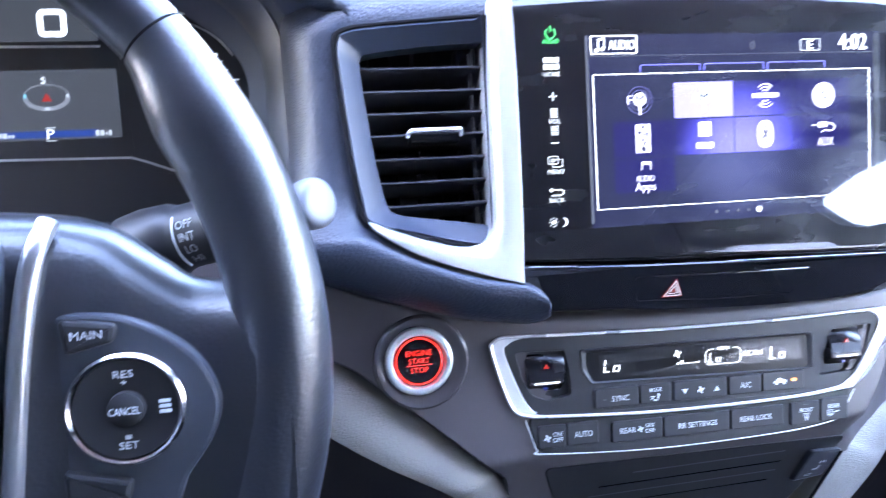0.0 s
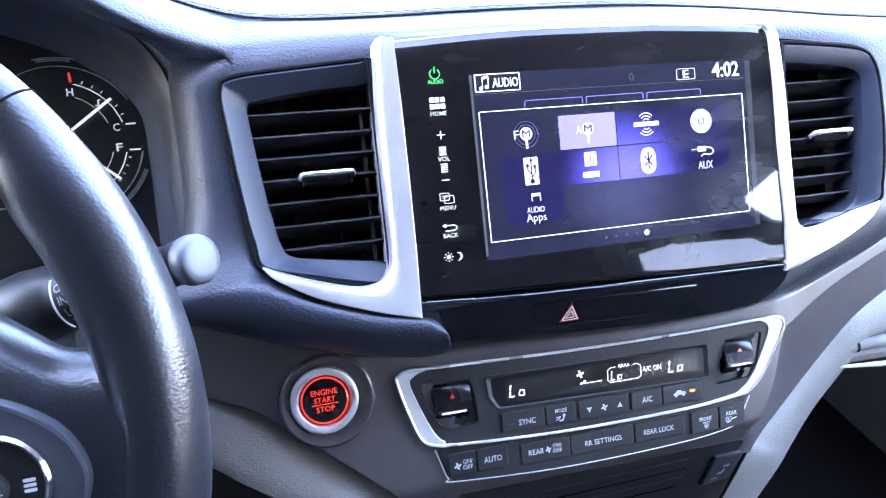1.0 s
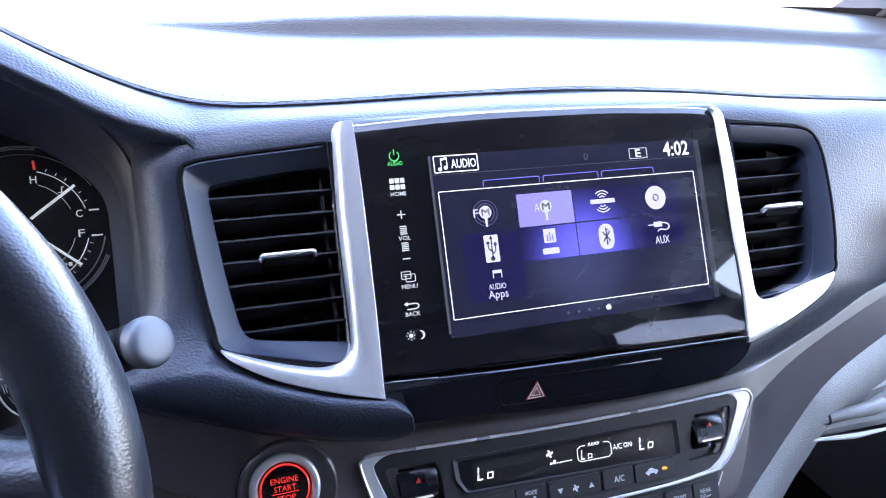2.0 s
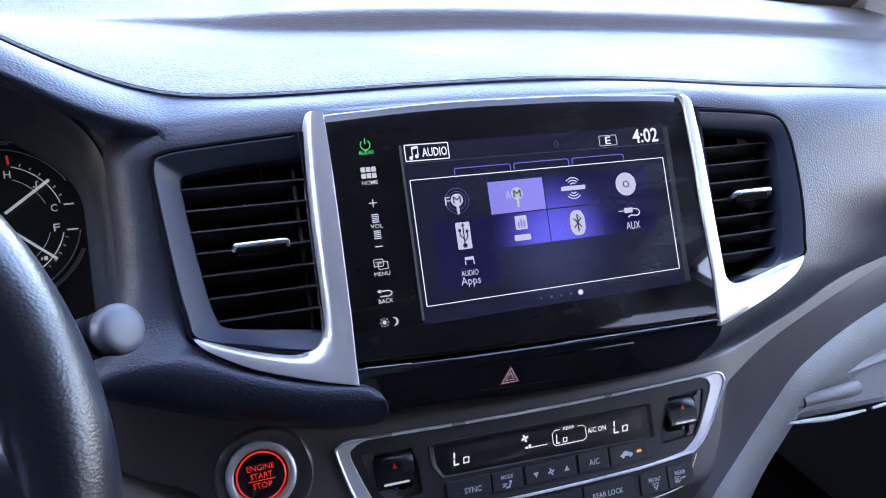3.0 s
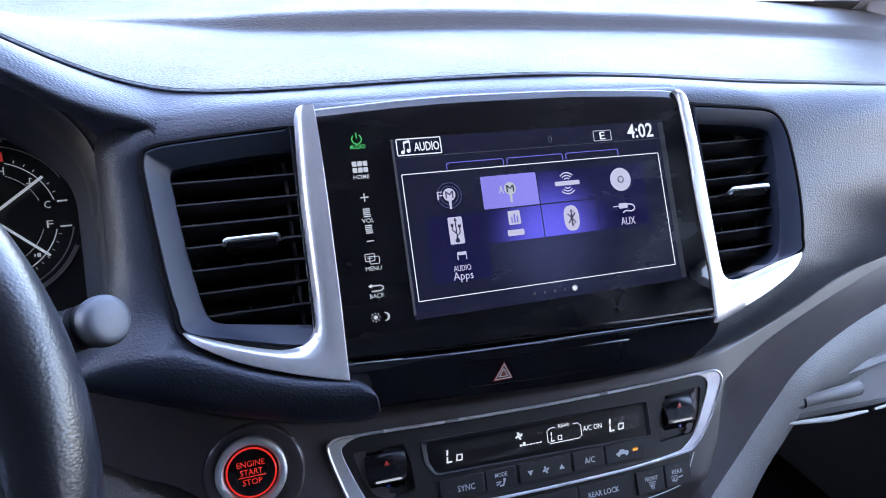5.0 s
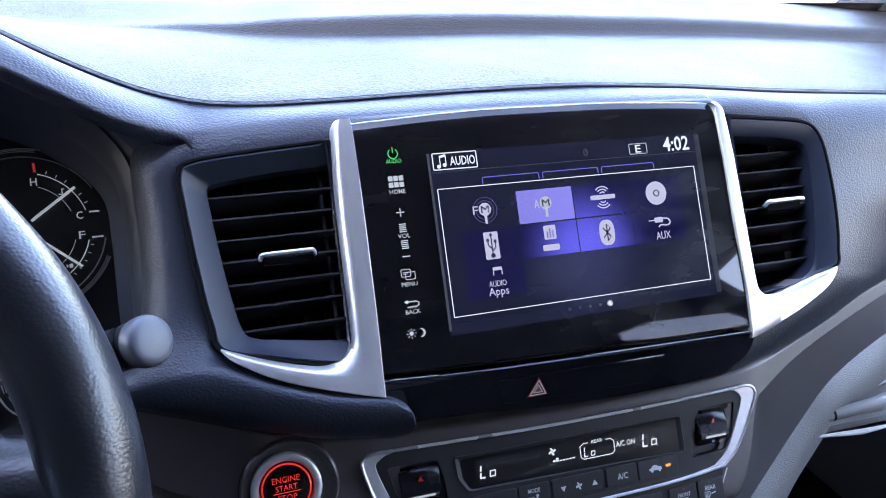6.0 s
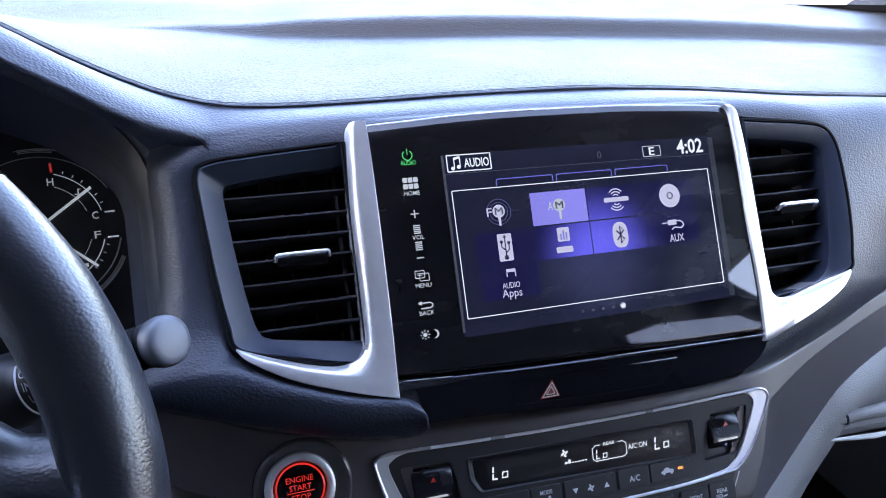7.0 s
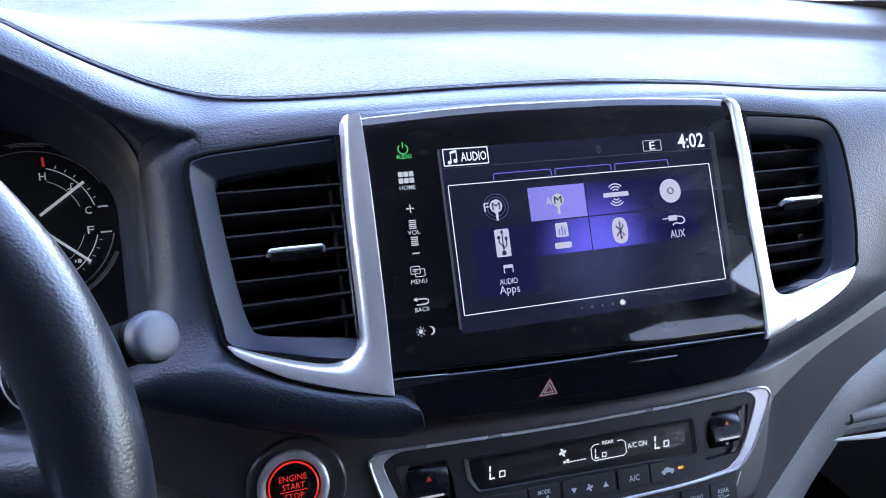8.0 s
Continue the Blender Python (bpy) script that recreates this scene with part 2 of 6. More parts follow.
def line2(pts, w, front, t=0.0002, closed=False, depth=None):
    """A flat printed line of width w along (x, z) points, standing t proud of y=front."""
    p = [Vector(q) for q in pts]
    n = len(p)
    bm = bmesh.new()
    ra, rb = [], []
    for i in range(n):
        a = p[i - 1] if (i or closed) else p[i]
        b = p[(i + 1) % n] if (i < n - 1 or closed) else p[i]
        d = (b - a).normalized()
        nn = Vector((-d.y, d.x)) * (w / 2)
        for lst, q in ((ra, p[i] + nn), (rb, p[i] - nn)):
            lst.append(bm.verts.new((q.x, front - t + (depth(q.x, q.y) if depth else 0), q.y)))
    for i in range(n if closed else n - 1):
        j = (i + 1) % n
        bm.faces.new((ra[i], ra[j], rb[j], rb[i]))
    ret = bmesh.ops.extrude_face_region(bm, geom=list(bm.faces))
    bmesh.ops.translate(bm, verts=[v for v in ret["geom"] if isinstance(v, bmesh.types.BMVert)], vec=(0, t, 0))
    return bm


def patch2(outline, front, t=0.0002, depth=None):
    """A flat printed patch."""
    bm = bmesh.new()
    a = [bm.verts.new((q[0], front - t + (depth(q[0], q[1]) if depth else 0), q[1])) for q in outline]
    b = [bm.verts.new((v.co.x, v.co.y + t, v.co.z)) for v in a]
    bm.faces.new(a)
    bm.faces.new(b[::-1])
    n = len(a)
    for i in range(n):
        bm.faces.new((a[i], a[(i + 1) % n], b[(i + 1) % n], b[i]))
    return bm


def lettering(text, x, z, height, front, width=None, t=0.0002, slant=0.0, depth=None, turn=0.0, bold=0.0):
    """Letters centred at (x, z), cap height and optional overall width, on the plane y=front."""
    cu = bpy.data.curves.new("letters", "FONT")
    cu.body, cu.size, cu.align_x, cu.resolution_u, cu.offset = text, 1.0, "CENTER", 2, bold
    ob = bpy.data.objects.new("letters", cu)
    scene.collection.objects.link(ob)
    me = bpy.data.meshes.new_from_object(ob.evaluated_get(bpy.context.evaluated_depsgraph_get()))
    bm = bmesh.new()
    bm.from_mesh(me)
    bpy.data.objects.remove(ob)
    bpy.data.curves.remove(cu)
    bpy.data.meshes.remove(me)
    xs, ys = [v.co.x for v in bm.verts], [v.co.y for v in bm.verts]
    h = max(ys) - min(ys)
    k = height / h
    kx = width / (max(xs) - min(xs)) if width else k * 0.9
    cx, cy = (max(xs) + min(xs)) / 2, (max(ys) + min(ys)) / 2
    c, s = math.cos(radians(turn)), math.sin(radians(turn))
    for v in bm.verts:
        a, b = (v.co.x - cx) * kx + (v.co.y - cy) * k * slant, (v.co.y - cy) * k
        px, pz = x + a * c - b * s, z + a * s + b * c
        v.co = (px, front - t + (depth(px, pz) if depth else 0), pz)
    ret = bmesh.ops.extrude_face_region(bm, geom=list(bm.faces))
    bmesh.ops.translate(bm, verts=[v for v in ret["geom"] if isinstance(v, bmesh.types.BMVert)], vec=(0, t, 0))
    return bm


INV = BASE.inverted()


def to_panel(x, y, z):
    """Car axes about the panel's origin (y ahead, z up) into the panel frame."""
    return INV @ Vector((x, y, z + 1.12))


# ---- the car's shell ----
def boxm(x0, y0, z0, x1, y1, z1):
    bm = bmesh.new()
    bmesh.ops.create_cube(bm, size=1)
    bmesh.ops.scale(bm, vec=(x1 - x0, y1 - y0, z1 - z0), verts=bm.verts)
    bmesh.ops.translate(bm, vec=((x0 + x1) / 2, (y0 + y1) / 2, (z0 + z1) / 2), verts=bm.verts)
    return bm


def single(name, bm, material, label, category, kind="structure", smooth=True):
    ob = new(name, shaded(bm, name, smooth))
    ob.data.materials.append(material)
    return tagged(ob, label, category, "", kind)


asphalt = mat("asphalt", (0.16, 0.172, 0.195), 0.9, bump=0.5, grain_size=200)
single("ground", boxm(-400, -400, -0.3, 400, 400, 0.0), asphalt, "plain grey paved ground around the car", "ground")
single("floor", boxm(-0.85, -1.45, 0.32, 0.85, 0.66, 0.36), DARK, "dark carpeted car floor", "floor")
single("ceiling", boxm(-0.78, -1.45, 1.64, 0.78, -0.14, 1.69), ROOFMAT, "dark grey cloth headliner", "ceiling")
# Plain unseen wall, added to close off light from the rear.
single("wall_rear", boxm(-0.8, -1.45, 0.36, 0.8, -1.4, 1.64), CABIN, "plain dark grey wall added to block light from behind", "wall")
for side, nm in ((-1, "wall_left"), (1, "wall_right")):
    single(nm, boxm(side * 0.82 - 0.03, -1.45, 0.36, side * 0.82 + 0.03, 0.7, 1.10 if side < 0 else 1.0), CABIN if side < 0 else DOORTRIM, "dark grey lower side of the cabin" if side < 0 else "grey lower side of the cabin", "wall")
    apost = loft([[(side * (x0 + a), y + b, z) for a, b in ((0, 0), (0.06, 0), (0.06, 0.07), (0, 0.07))] for y, z, x0 in ((0.60, 1.08, 0.76), (-0.20, 1.66, 0.70))], True)
    single("trim_windscreen_pillar", apost, CABIN, "grey pillar beside the windscreen", "trim")
    if side < 0:
        # Unseen blocker in place of the side window; keeps the driver's side dark.
        closed = loft([[(-xx, yy, z) for xx, yy in ((x0, -1.4), (x0 + 0.05, -1.4), (x0 + 0.05, -0.10), (x0, -0.10))] for z, x0 in ((1.10, 0.78), (1.64, 0.72))], True)
        single("wall_left_blocker", closed, CABIN, "dark wall added to block light from the driver side", "wall")
        continue
    rail = loft([[(side * (0.70 + a), y, 1.46 + b) for a, b in ((0, 0.18), (0.10, 0.18), (0.12, 0.05), (0.06, 0.05))] for y in (-1.45, -0.19)], True)
    single("trim_rail", rail, CABIN, "grey roof rail above the side windows", "trim")
    post = loft([[(side * xx, -1.40 + dy, z) for xx, dy in ((x0, 0), (x0 + 0.05, 0), (x0 + 0.05, 0.12), (x0, 0.12))] for z, x0 in ((1.03, 0.78), (1.60, 0.72))], True)
    single("trim_pillar", post, CABIN, "grey pillar behind the side windows", "trim")
# An unseen sheet between the side windows, added to shape the display's reflections: a broad arm runs down and forwards
# from the roof rail.
upper = [(-1.30, 1.62), (-1.30, 1.50), (-1.24, 1.475), (-1.10, 1.44), (-0.81, 1.322), (-0.77, 1.287), (-0.70, 1.26), (-0.55, 1.215), (-0.55, 1.255), (-0.68, 1.30), (-0.73, 1.315), (-0.77, 1.34), (-0.80, 1.375),
         (-0.822, 1.405), (-0.815, 1.417), (-0.72, 1.418), (-0.64, 1.405), (-0.56, 1.43), (-0.52, 1.50), (-0.52, 1.62)]
bm = bmesh.new()
rings = [[bm.verts.new((x, y, z)) for y, z in upper] for x in (0.745, 0.775)]
for i in range(len(upper)):
    j = (i + 1) % len(upper)
    bm.faces.new((rings[0][i], rings[0][j], rings[1][j], rings[1][i]))
bm.faces.new(rings[0])
bm.faces.new(rings[1][::-1])
single("reflection_mask", bm, CABIN, "unseen dark sheet added to shape the display's reflections", "trim", smooth=False)
# Unseen post, added to hold back light from the passenger side.
single("blocker_post", boxm(0.745, -0.575, 1.03, 0.775, -0.53, 1.25), CABIN, "dark post under the sloping arm, added to block side light", "trim", smooth=False)
tinted = glass("privacy_glass", (0.30, 0.30, 0.33))
pane = bmesh.new()
sheet = [[pane.verts.new((x, y, z)) for y, z in ((-1.29, 1.03), (-0.576, 1.03), (-0.576, 1.23), (-0.70, 1.264), (-0.77, 1.290), (-0.81, 1.325), (-1.10, 1.443), (-1.24, 1.478), (-1.29, 1.497))] for x in (0.758, 0.762)]
for i in range(9):
    pane.faces.new((sheet[0][i], sheet[0][(i + 1) % 9], sheet[1][(i + 1) % 9], sheet[1][i]))
pane.faces.new(sheet[0])
pane.faces.new(sheet[1][::-1])
single("window_2", pane, tinted, "dark tinted rear side window", "window", smooth=False)
single("wall_firewall", boxm(-0.8, 0.62, 0.3, 0.8, 0.66, 1.13), DARK, "dark bulkhead behind the dashboard", "wall")

# ---- dashboard ----
stitch_y = curve_fit((-0.8, -0.57, -0.47, -0.385, -0.30, -0.265, -0.243, -0.218, -0.19, 0.5, 0.8), (0.06, 0.06, 0.05, 0.045, 0.045, 0.05, 0.055, 0.06, 0.06, 0.06, 0.07))
stitch_z = curve_fit((-0.8, -0.60, -0.55, -0.47, -0.385, -0.30, -0.265, -0.243, -0.218, -0.19, -0.16, -0.13, -0.06, 0.012, 0.096, 0.192, 0.338, 0.5, 0.8),
                     (0.035, 0.040, 0.052, 0.090, 0.103, 0.090, 0.0705, 0.058, 0.0467, 0.0404, 0.0388, 0.039, 0.0407, 0.0414, 0.038, 0.0306, 0.0217, 0.010, -0.01))
back_z = curve_fit((-0.8, -0.385, -0.216, -0.144, -0.038, 0.08, 0.21, 0.36, 0.53, 0.684, 0.8), (0.065, 0.062, 0.0535, 0.048, 0.0457, 0.0452, 0.0418, 0.0367, 0.0274, 0.0178, 0.01))
ridge_h = curve_fit((-0.8, -0.30, -0.20, -0.10, 0.0, 0.8), (0.0, 0.0, 0.006, 0.015, 0.018, 0.018))

dashboard = thing("dashboard", "dark grained vinyl dashboard with a stitched top pad", "dashboard", pose(0, 0, 1.12))


def top_row(x):
    """One section of the top pad from the seam to the foot of the windscreen."""
    sy, sz, bz, h = stitch_y(x), stitch_z(x), back_z(x), ridge_h(x)
    row = [(x, sy, sz - 0.0035), (x, sy + 0.0015, sz - 0.0004), (x, sy + 0.005, sz + 0.0004)]
    for k in range(1, 11):
        t = k / 10
        row.append((x, sy + 0.005 + (0.325 - sy - 0.005) * t, sz + (bz - sz) * t + 0.0012 * math.sin(math.pi * t)))
    row += [(x, 0.3255, bz), (x, 0.3265, bz + 0.0002 * h / 0.018)]
    for dy, f in ((0.003, 0.02), (0.006, 0.10), (0.010, 0.24), (0.014, 0.55), (0.019, 0.80), (0.027, 0.95), (0.040, 1.0), (0.06, 0.98), (0.09, 0.9), (0.13, 0.75), (0.17, 0.6)):
        row.append((x, 0.325 + dy, bz + h * f + (0.016 + 0.016 * max(0.0, x)) * max(0.0, (dy - 0.05) / 0.12)))
    row.append((x, 0.60, bz - 0.03))
    return row


xs = [-0.78 + 1.56 * k / 130 for k in range(131)]
part("top_pad", shell([top_row(x) for x in xs], (0, 0.001, -0.006)), TOPSKIN, dashboard, "dark grained top pad under the windscreen")

# The seam: a rolled welt with single threads beside it.
welt = tube([(x, stitch_y(x) - 0.0006, stitch_z(x) - 0.0006) for x in xs], 0.0008, 6)
part("seam_groove", tube([(x, stitch_y(x) + 0.0034, stitch_z(x) + 0.0004) for x in xs], 0.00020, 6), STITCH, dashboard)
part("seam_welt", welt, LEATHER, dashboard, "dark rolled seam along the top pad")


def in_panel(x):
    return to_panel(x, stitch_y(x) - 0.0006, stitch_z(x) - 0.0016)


def bezier(a, c, b, n):
    a, b, c = Vector(a), Vector(b), Vector(c)
    return [a * (1 - t) ** 2 + c * 2 * t * (1 - t) + b * t * t for t in (k / n for k in range(n + 1))]


lip_y = curve_fit((-0.57, -0.55, -0.53, -0.51, -0.47, -0.385, -0.30, -0.26, -0.24, -0.22, -0.198), (0.05, 0.022, 0.018, 0.016, 0.012, 0.010, 0.012, 0.016, 0.018, 0.0225, 0.0315))
lip_z = curve_fit((-0.57, -0.55, -0.53, -0.51, -0.47, -0.385, -0.30, -0.26, -0.24, -0.22, -0.198), (0.036, 0.0385, 0.048, 0.061, 0.083, 0.096, 0.083, 0.061, 0.048, 0.0385, 0.0310))

# Sections along the hood's lip and round the middle opening: a front face, a rounded edge and the top up to the seam.
FACE = 0.010
sections = []
for k in range(80):
    x = -0.57 + 0.368 * k / 79
    a, b = to_panel(x, lip_y(x), lip_z(x)), in_panel(x)
    w = min(1.0, max(0.0, (x + 0.285) / 0.083))
    w = w * w * (3 - 2 * w)
    c = ((a + b) / 2 + Vector((0, -0.008, 0.0075))).lerp(Vector((x, a.y + 0.004, a.z + 0.006)), w)
    # The lip rolls under; at its inner end it runs into the face beside the vent.
    r, u = 0.0050, max(0.0, (x + 0.208) / 0.006)
    under = bezier(a + Vector((0, 0.8 * r, -1.3 * r)), a + Vector((0, -0.45 * r, -0.6 * r)), a, 12)
    f = Vector((-0.2030, FACE, 0.0265))
    face = bezier(f, (f + a) / 2 + Vector((0, -0.0022, 0)), a, 12)
    sections.append([p.lerp(q, u) for p, q in zip(under, face)][:12] + bezier(a, c, b, 10))
tip = sections[-1][12].copy()
for xi, zi, xo, h in ((-0.2030, 0.0265, -0.2012, 0.0), (-0.1960, 0.0285, -0.195, 0.0142), (-0.179, 0.0298, -0.178, 0.0140), (-0.155, 0.0314, -0.154, 0.0135), (-0.134, 0.0325, -0.132, 0.0130), (-0.122, 0.0375, -0.121, 0.0080),
                      (-0.10, 0.0415, -0.10, 0.0042), (-0.03, 0.0425, -0.03, 0.0042), (0.05, 0.0415, 0.05, 0.0042), (0.105, 0.0405, 0.105, 0.0042), (0.113, 0.0360, 0.114, 0.0080),
                      (0.121, 0.0330, 0.123, 0.0100), (0.150, 0.0298, 0.152, 0.0105), (0.177, 0.0265, 0.180, 0.0105)):
    e = Vector((xi, 0.0135, zi + h)) if h else tip + Vector((0.0008, 0, 0.0003))
    f = Vector((xi, FACE, zi))
    b = in_panel(xo)
    front = bezier(f, (f + e) / 2 + Vector((0, -0.0022, 0)), e, 12)
    sections.append(front[:12] + bezier(e, e + Vector((0, 0.004, 0.006)), b, 10))
for xi, zi, xc, yc, zc, (xo, yo, zo) in (
        (0.1865, 0.0205, 0.200, 0.008, 0.037, tuple(in_panel(0.215))),
        (0.1912, 0.0115, 0.25, 0.010, 0.035, (0.300, *in_panel(0.300)[1:])), (0.1935, 0.003, 0.31, 0.012, 0.026, (0.47, *in_panel(0.47)[1:])), (0.1947, -0.012, 0.32, 0.020, -0.004, (0.50, 0.066, 0.000)),
        (0.1947, -0.030, 0.31, 0.022, -0.034, (0.50, 0.086, -0.045)), (0.1932, -0.052, 0.29, 0.030, -0.062, (0.50, 0.150, -0.083)),
        (0.1880, -0.0705, 0.25, 0.025, -0.082, (0.416, 0.127, -0.090)), (0.1815, -0.0785, 0.230, 0.018, -0.090, (0.313, 0.091, -0.098)),
        (0.1715, -0.0853, 0.203, 0.016, -0.100, (0.234, 0.064, -0.113)), (0.1485, -0.0950, 0.163, 0.012, -0.112, (0.178, 0.044, -0.1215)),
        (0.1070, -0.1075, 0.117, 0.010, -0.121, (0.122, 0.026, -0.1280)), (0.096, -0.121, 0.098, 0.010, -0.1275, (0.092, 0.020, -0.1310))):
    sections.append(bezier((xi, FACE, zi), (xc, yc, zc), (xo, yo, zo), 22))
head, rest = sections[:80], sections[79:]
dense = [through_points([c[k] for c in rest], 160) for k in range(23)]
skin = head[:-1] + [[dense[k][i] for k in range(23)] for i in range(160)]
# The lip's end eases into the pad over the vent.
for _ in range(14):
    eased = {}
    for i in range(66, 104):
        for k in range(11, 22):
            eased[i, k] = skin[i][k] * 0.5 + (skin[i - 1][k] + skin[i + 1][k]) * 0.25
    for (i, k), p in eased.items():
        skin[i][k] = p
upper_pad = loft(skin)

f, e = Vector((-0.2030, FACE, 0.0265)), tip + Vector((0.0008, 0, 0.0003))
stations = [(f, (f + e) / 2 + Vector((0, -0.0022, 0)), e)]
for xi, zi, xc, yc, zc, xo, yo, zo in (
        (-0.2085, 0.0240, -0.2112, 0.0070, 0.0335, -0.2100, 0.0160, 0.0412), (-0.2108, 0.0200, -0.2195, 0.0040, 0.0320, -0.2185, 0.0220, 0.0412),
        (-0.2113, 0.0150, -0.2300, 0.0020, 0.0275, -0.2290, 0.0340, 0.0415), (-0.2112, 0.0100, -0.2350, 0.0020, 0.0170, -0.2368, 0.0520, 0.0380),
        (-0.2110, -0.0040, -0.2370, 0.0020, -0.0020, -0.2376, 0.0690, 0.0060), (-0.2094, -0.0200, -0.2385, 0.0010, -0.0195, -0.2372, 0.0700, -0.0160),
        (-0.2075, -0.036, -0.240, 0.000, -0.036, -0.238, 0.070, -0.036),
        (-0.2035, -0.055, -0.245, -0.008, -0.060, -0.246, 0.062, -0.062), (-0.2000, -0.0690, -0.254, -0.016, -0.078, -0.270, 0.050, -0.082),
        (-0.1945, -0.0750, -0.235, -0.018, -0.090, -0.2486, 0.024, -0.0890), (-0.1745, -0.0870, -0.192, -0.018, -0.103, -0.2036, 0.024, -0.1062),
        (-0.1475, -0.0970, -0.153, -0.016, -0.116, -0.1600, 0.024, -0.1205)):
    stations.append(((xi, FACE, zi), (xc, yc, zc), (xo, yo, zo)))
cols = [bezier(a, c, b, 12) for a, c, b in stations]
flat = (0.010, 0.0005, -0.0035, -0.0050, -0.0052, -0.0046, -0.0034, -0.0018, 0.0000, 0.0022, 0.0050, 0.0100, 0.024)
span = (0.0, 0.03, 0.08, 0.15, 0.23, 0.33, 0.44, 0.55, 0.66, 0.77, 0.87, 0.95, 1.0)
for i, w in ((-4, 0.45), (-3, 0.85), (-2, 1.0), (-1, 1.0)):
    a, c, b = (Vector(p) for p in stations[i])
    plain = [Vector((a.x + (b.x - a.x) * t, y, a.z + (b.z - a.z) * t)) for t, y in zip(span, flat)]
    cols[i] = [p.lerp(q, w) for p, q in zip(cols[i], plain)]
# The lip's rounded end laps over the black strip.
for front, ctrl, outer in (((-0.1240, -0.003, -0.1024), (-0.126, -0.016, -0.1180), (-0.1290, 0.024, -0.1265)), ((-0.1180, -0.005, -0.1050), (-0.117, -0.016, -0.1195), (-0.1200, 0.024, -0.1278)),
                           ((-0.1135, -0.005, -0.1085), (-0.110, -0.013, -0.1195), (-0.1146, 0.024, -0.1276)), ((-0.1112, -0.003, -0.1125), (-0.107, -0.006, -0.1205), (-0.1114, 0.024, -0.1268)),
                           ((-0.1100, 0.002, -0.1165), (-0.107, 0.004, -0.1225), (-0.1096, 0.024, -0.1252)), ((-0.1095, 0.010, -0.1205), (-0.1085, 0.014, -0.1230), (-0.1090, 0.024, -0.1235))):
    a, b = Vector(front), Vector(outer)
    cols.append([Vector((a.x, 0.012, a.z))] + [Vector((a.x + (b.x - a.x) * t, max(a.y - 0.002, y) if t < 0.5 else y + 0.3 * max(0.0, a.y), a.z + (b.z - a.z) * t)) for t, y in zip(span[1:], flat[1:])])
dense = [through_points([c[k] for c in cols], 90) for k in range(13)]
pad = merge(upper_pad, loft([[dense[k][i] for k in range(13)] for i in range(90)]))
bmesh.ops.remove_doubles(pad, verts=pad.verts, dist=8e-6)
bmesh.ops.recalc_face_normals(pad, faces=pad.faces)
# A second face behind the skin, closed along the rim.
front_verts = list(pad.verts)
place = {v: i for i, v in enumerate(front_verts)}
fronts = [[place[v] for v in q.verts] for q in pad.faces]
rim = [(place[e.verts[0]], place[e.verts[1]]) for e in pad.edges if len(e.link_faces) == 1]
backs = [pad.verts.new(v.co + Vector((0, 0.003, -0.001))) for v in front_verts]
for q in fronts:
    pad.faces.new([backs[i] for i in reversed(q)])
for i, j in rim:
    pad.faces.new((front_verts[i], front_verts[j], backs[j], backs[i]))
part("centre_surround", pad, LEATHER, dashboard, "dark grained pad round the vents and the screen", m=pose(0, 0, 0, LEAN), angle=60)

# The cheek's upper edge turns back under the hood.
back_rows = [[p + Vector((0.0002, 0, -0.0002)), p + Vector((0.001, 0.012, 0.003)), p + Vector((0.004, 0.040, 0.012 + 0.014 * max(0.0, 1 - i / 30))), p + Vector((0.004, 0.050, 0.015 + 0.014 * max(0.0, 1 - i / 30)))] for i, p in enumerate(dense[12][:40])]
part("cheek_return", shell(back_rows, (0, 0.001, -0.003)), LEATHER, dashboard, m=pose(0, 0, 0, LEAN))

# The hood's inner corner runs down into the cheek.
lip_curve = [to_panel(-0.2025 - 0.1075 * k / 29, lip_y(-0.2025 - 0.1075 * k / 29), lip_z(-0.2025 - 0.1075 * k / 29)) + Vector((0, 0.0012, -0.0012)) for k in range(18)]
cheek_curve = [p + Vector((-0.0004, 0.0008, 0)) for p in dense[12][:18]]
part("hood_corner", shell([bezier(a, (a + b) / 2 + Vector((0.004, 0.012, 0.004)) * min(1.0, k / 8), b, 8) for k, (a, b) in enumerate(zip(lip_curve, cheek_curve))], (0, 0.002, 0.0005)), HOODIN, dashboard, "dark inner corner of the instrument hood", m=pose(0, 0, 0, LEAN), angle=60)

# The hood over the instruments.
hood = []
for k in range(61):
    x = -0.57 + 0.3675 * k / 60
    b = Vector((x, lip_y(x), lip_z(x)))
    hood.append([b + Vector((0, 0.0006, -0.0003)), b + Vector((0, 0.003, -0.0022)), b + Vector((0, 0.012, -0.006)), b + Vector((0, 0.03, -0.009)), Vector((x * 0.9 - 0.0385, 0.10, lip_z(x) * 0.8 - 0.010)), Vector((x * 0.85 - 0.058, 0.17, lip_z(x) * 0.6 - 0.02))])
part("instrument_hood", shell(hood, (0, 0.003, -0.003)), LEATHER, dashboard, "dark grained hood over the instruments")


# ---- lower middle panel ----
def sink(x, z):
    """How far the lower panel falls back below the buttons and towards the passenger side."""
    return max(0.0, -0.207 - z) * 0.62 + 0.18 * (x - 0.125 + math.hypot(x - 0.125, 0.012)) + max(0.0, -0.19 - x) * 0.25


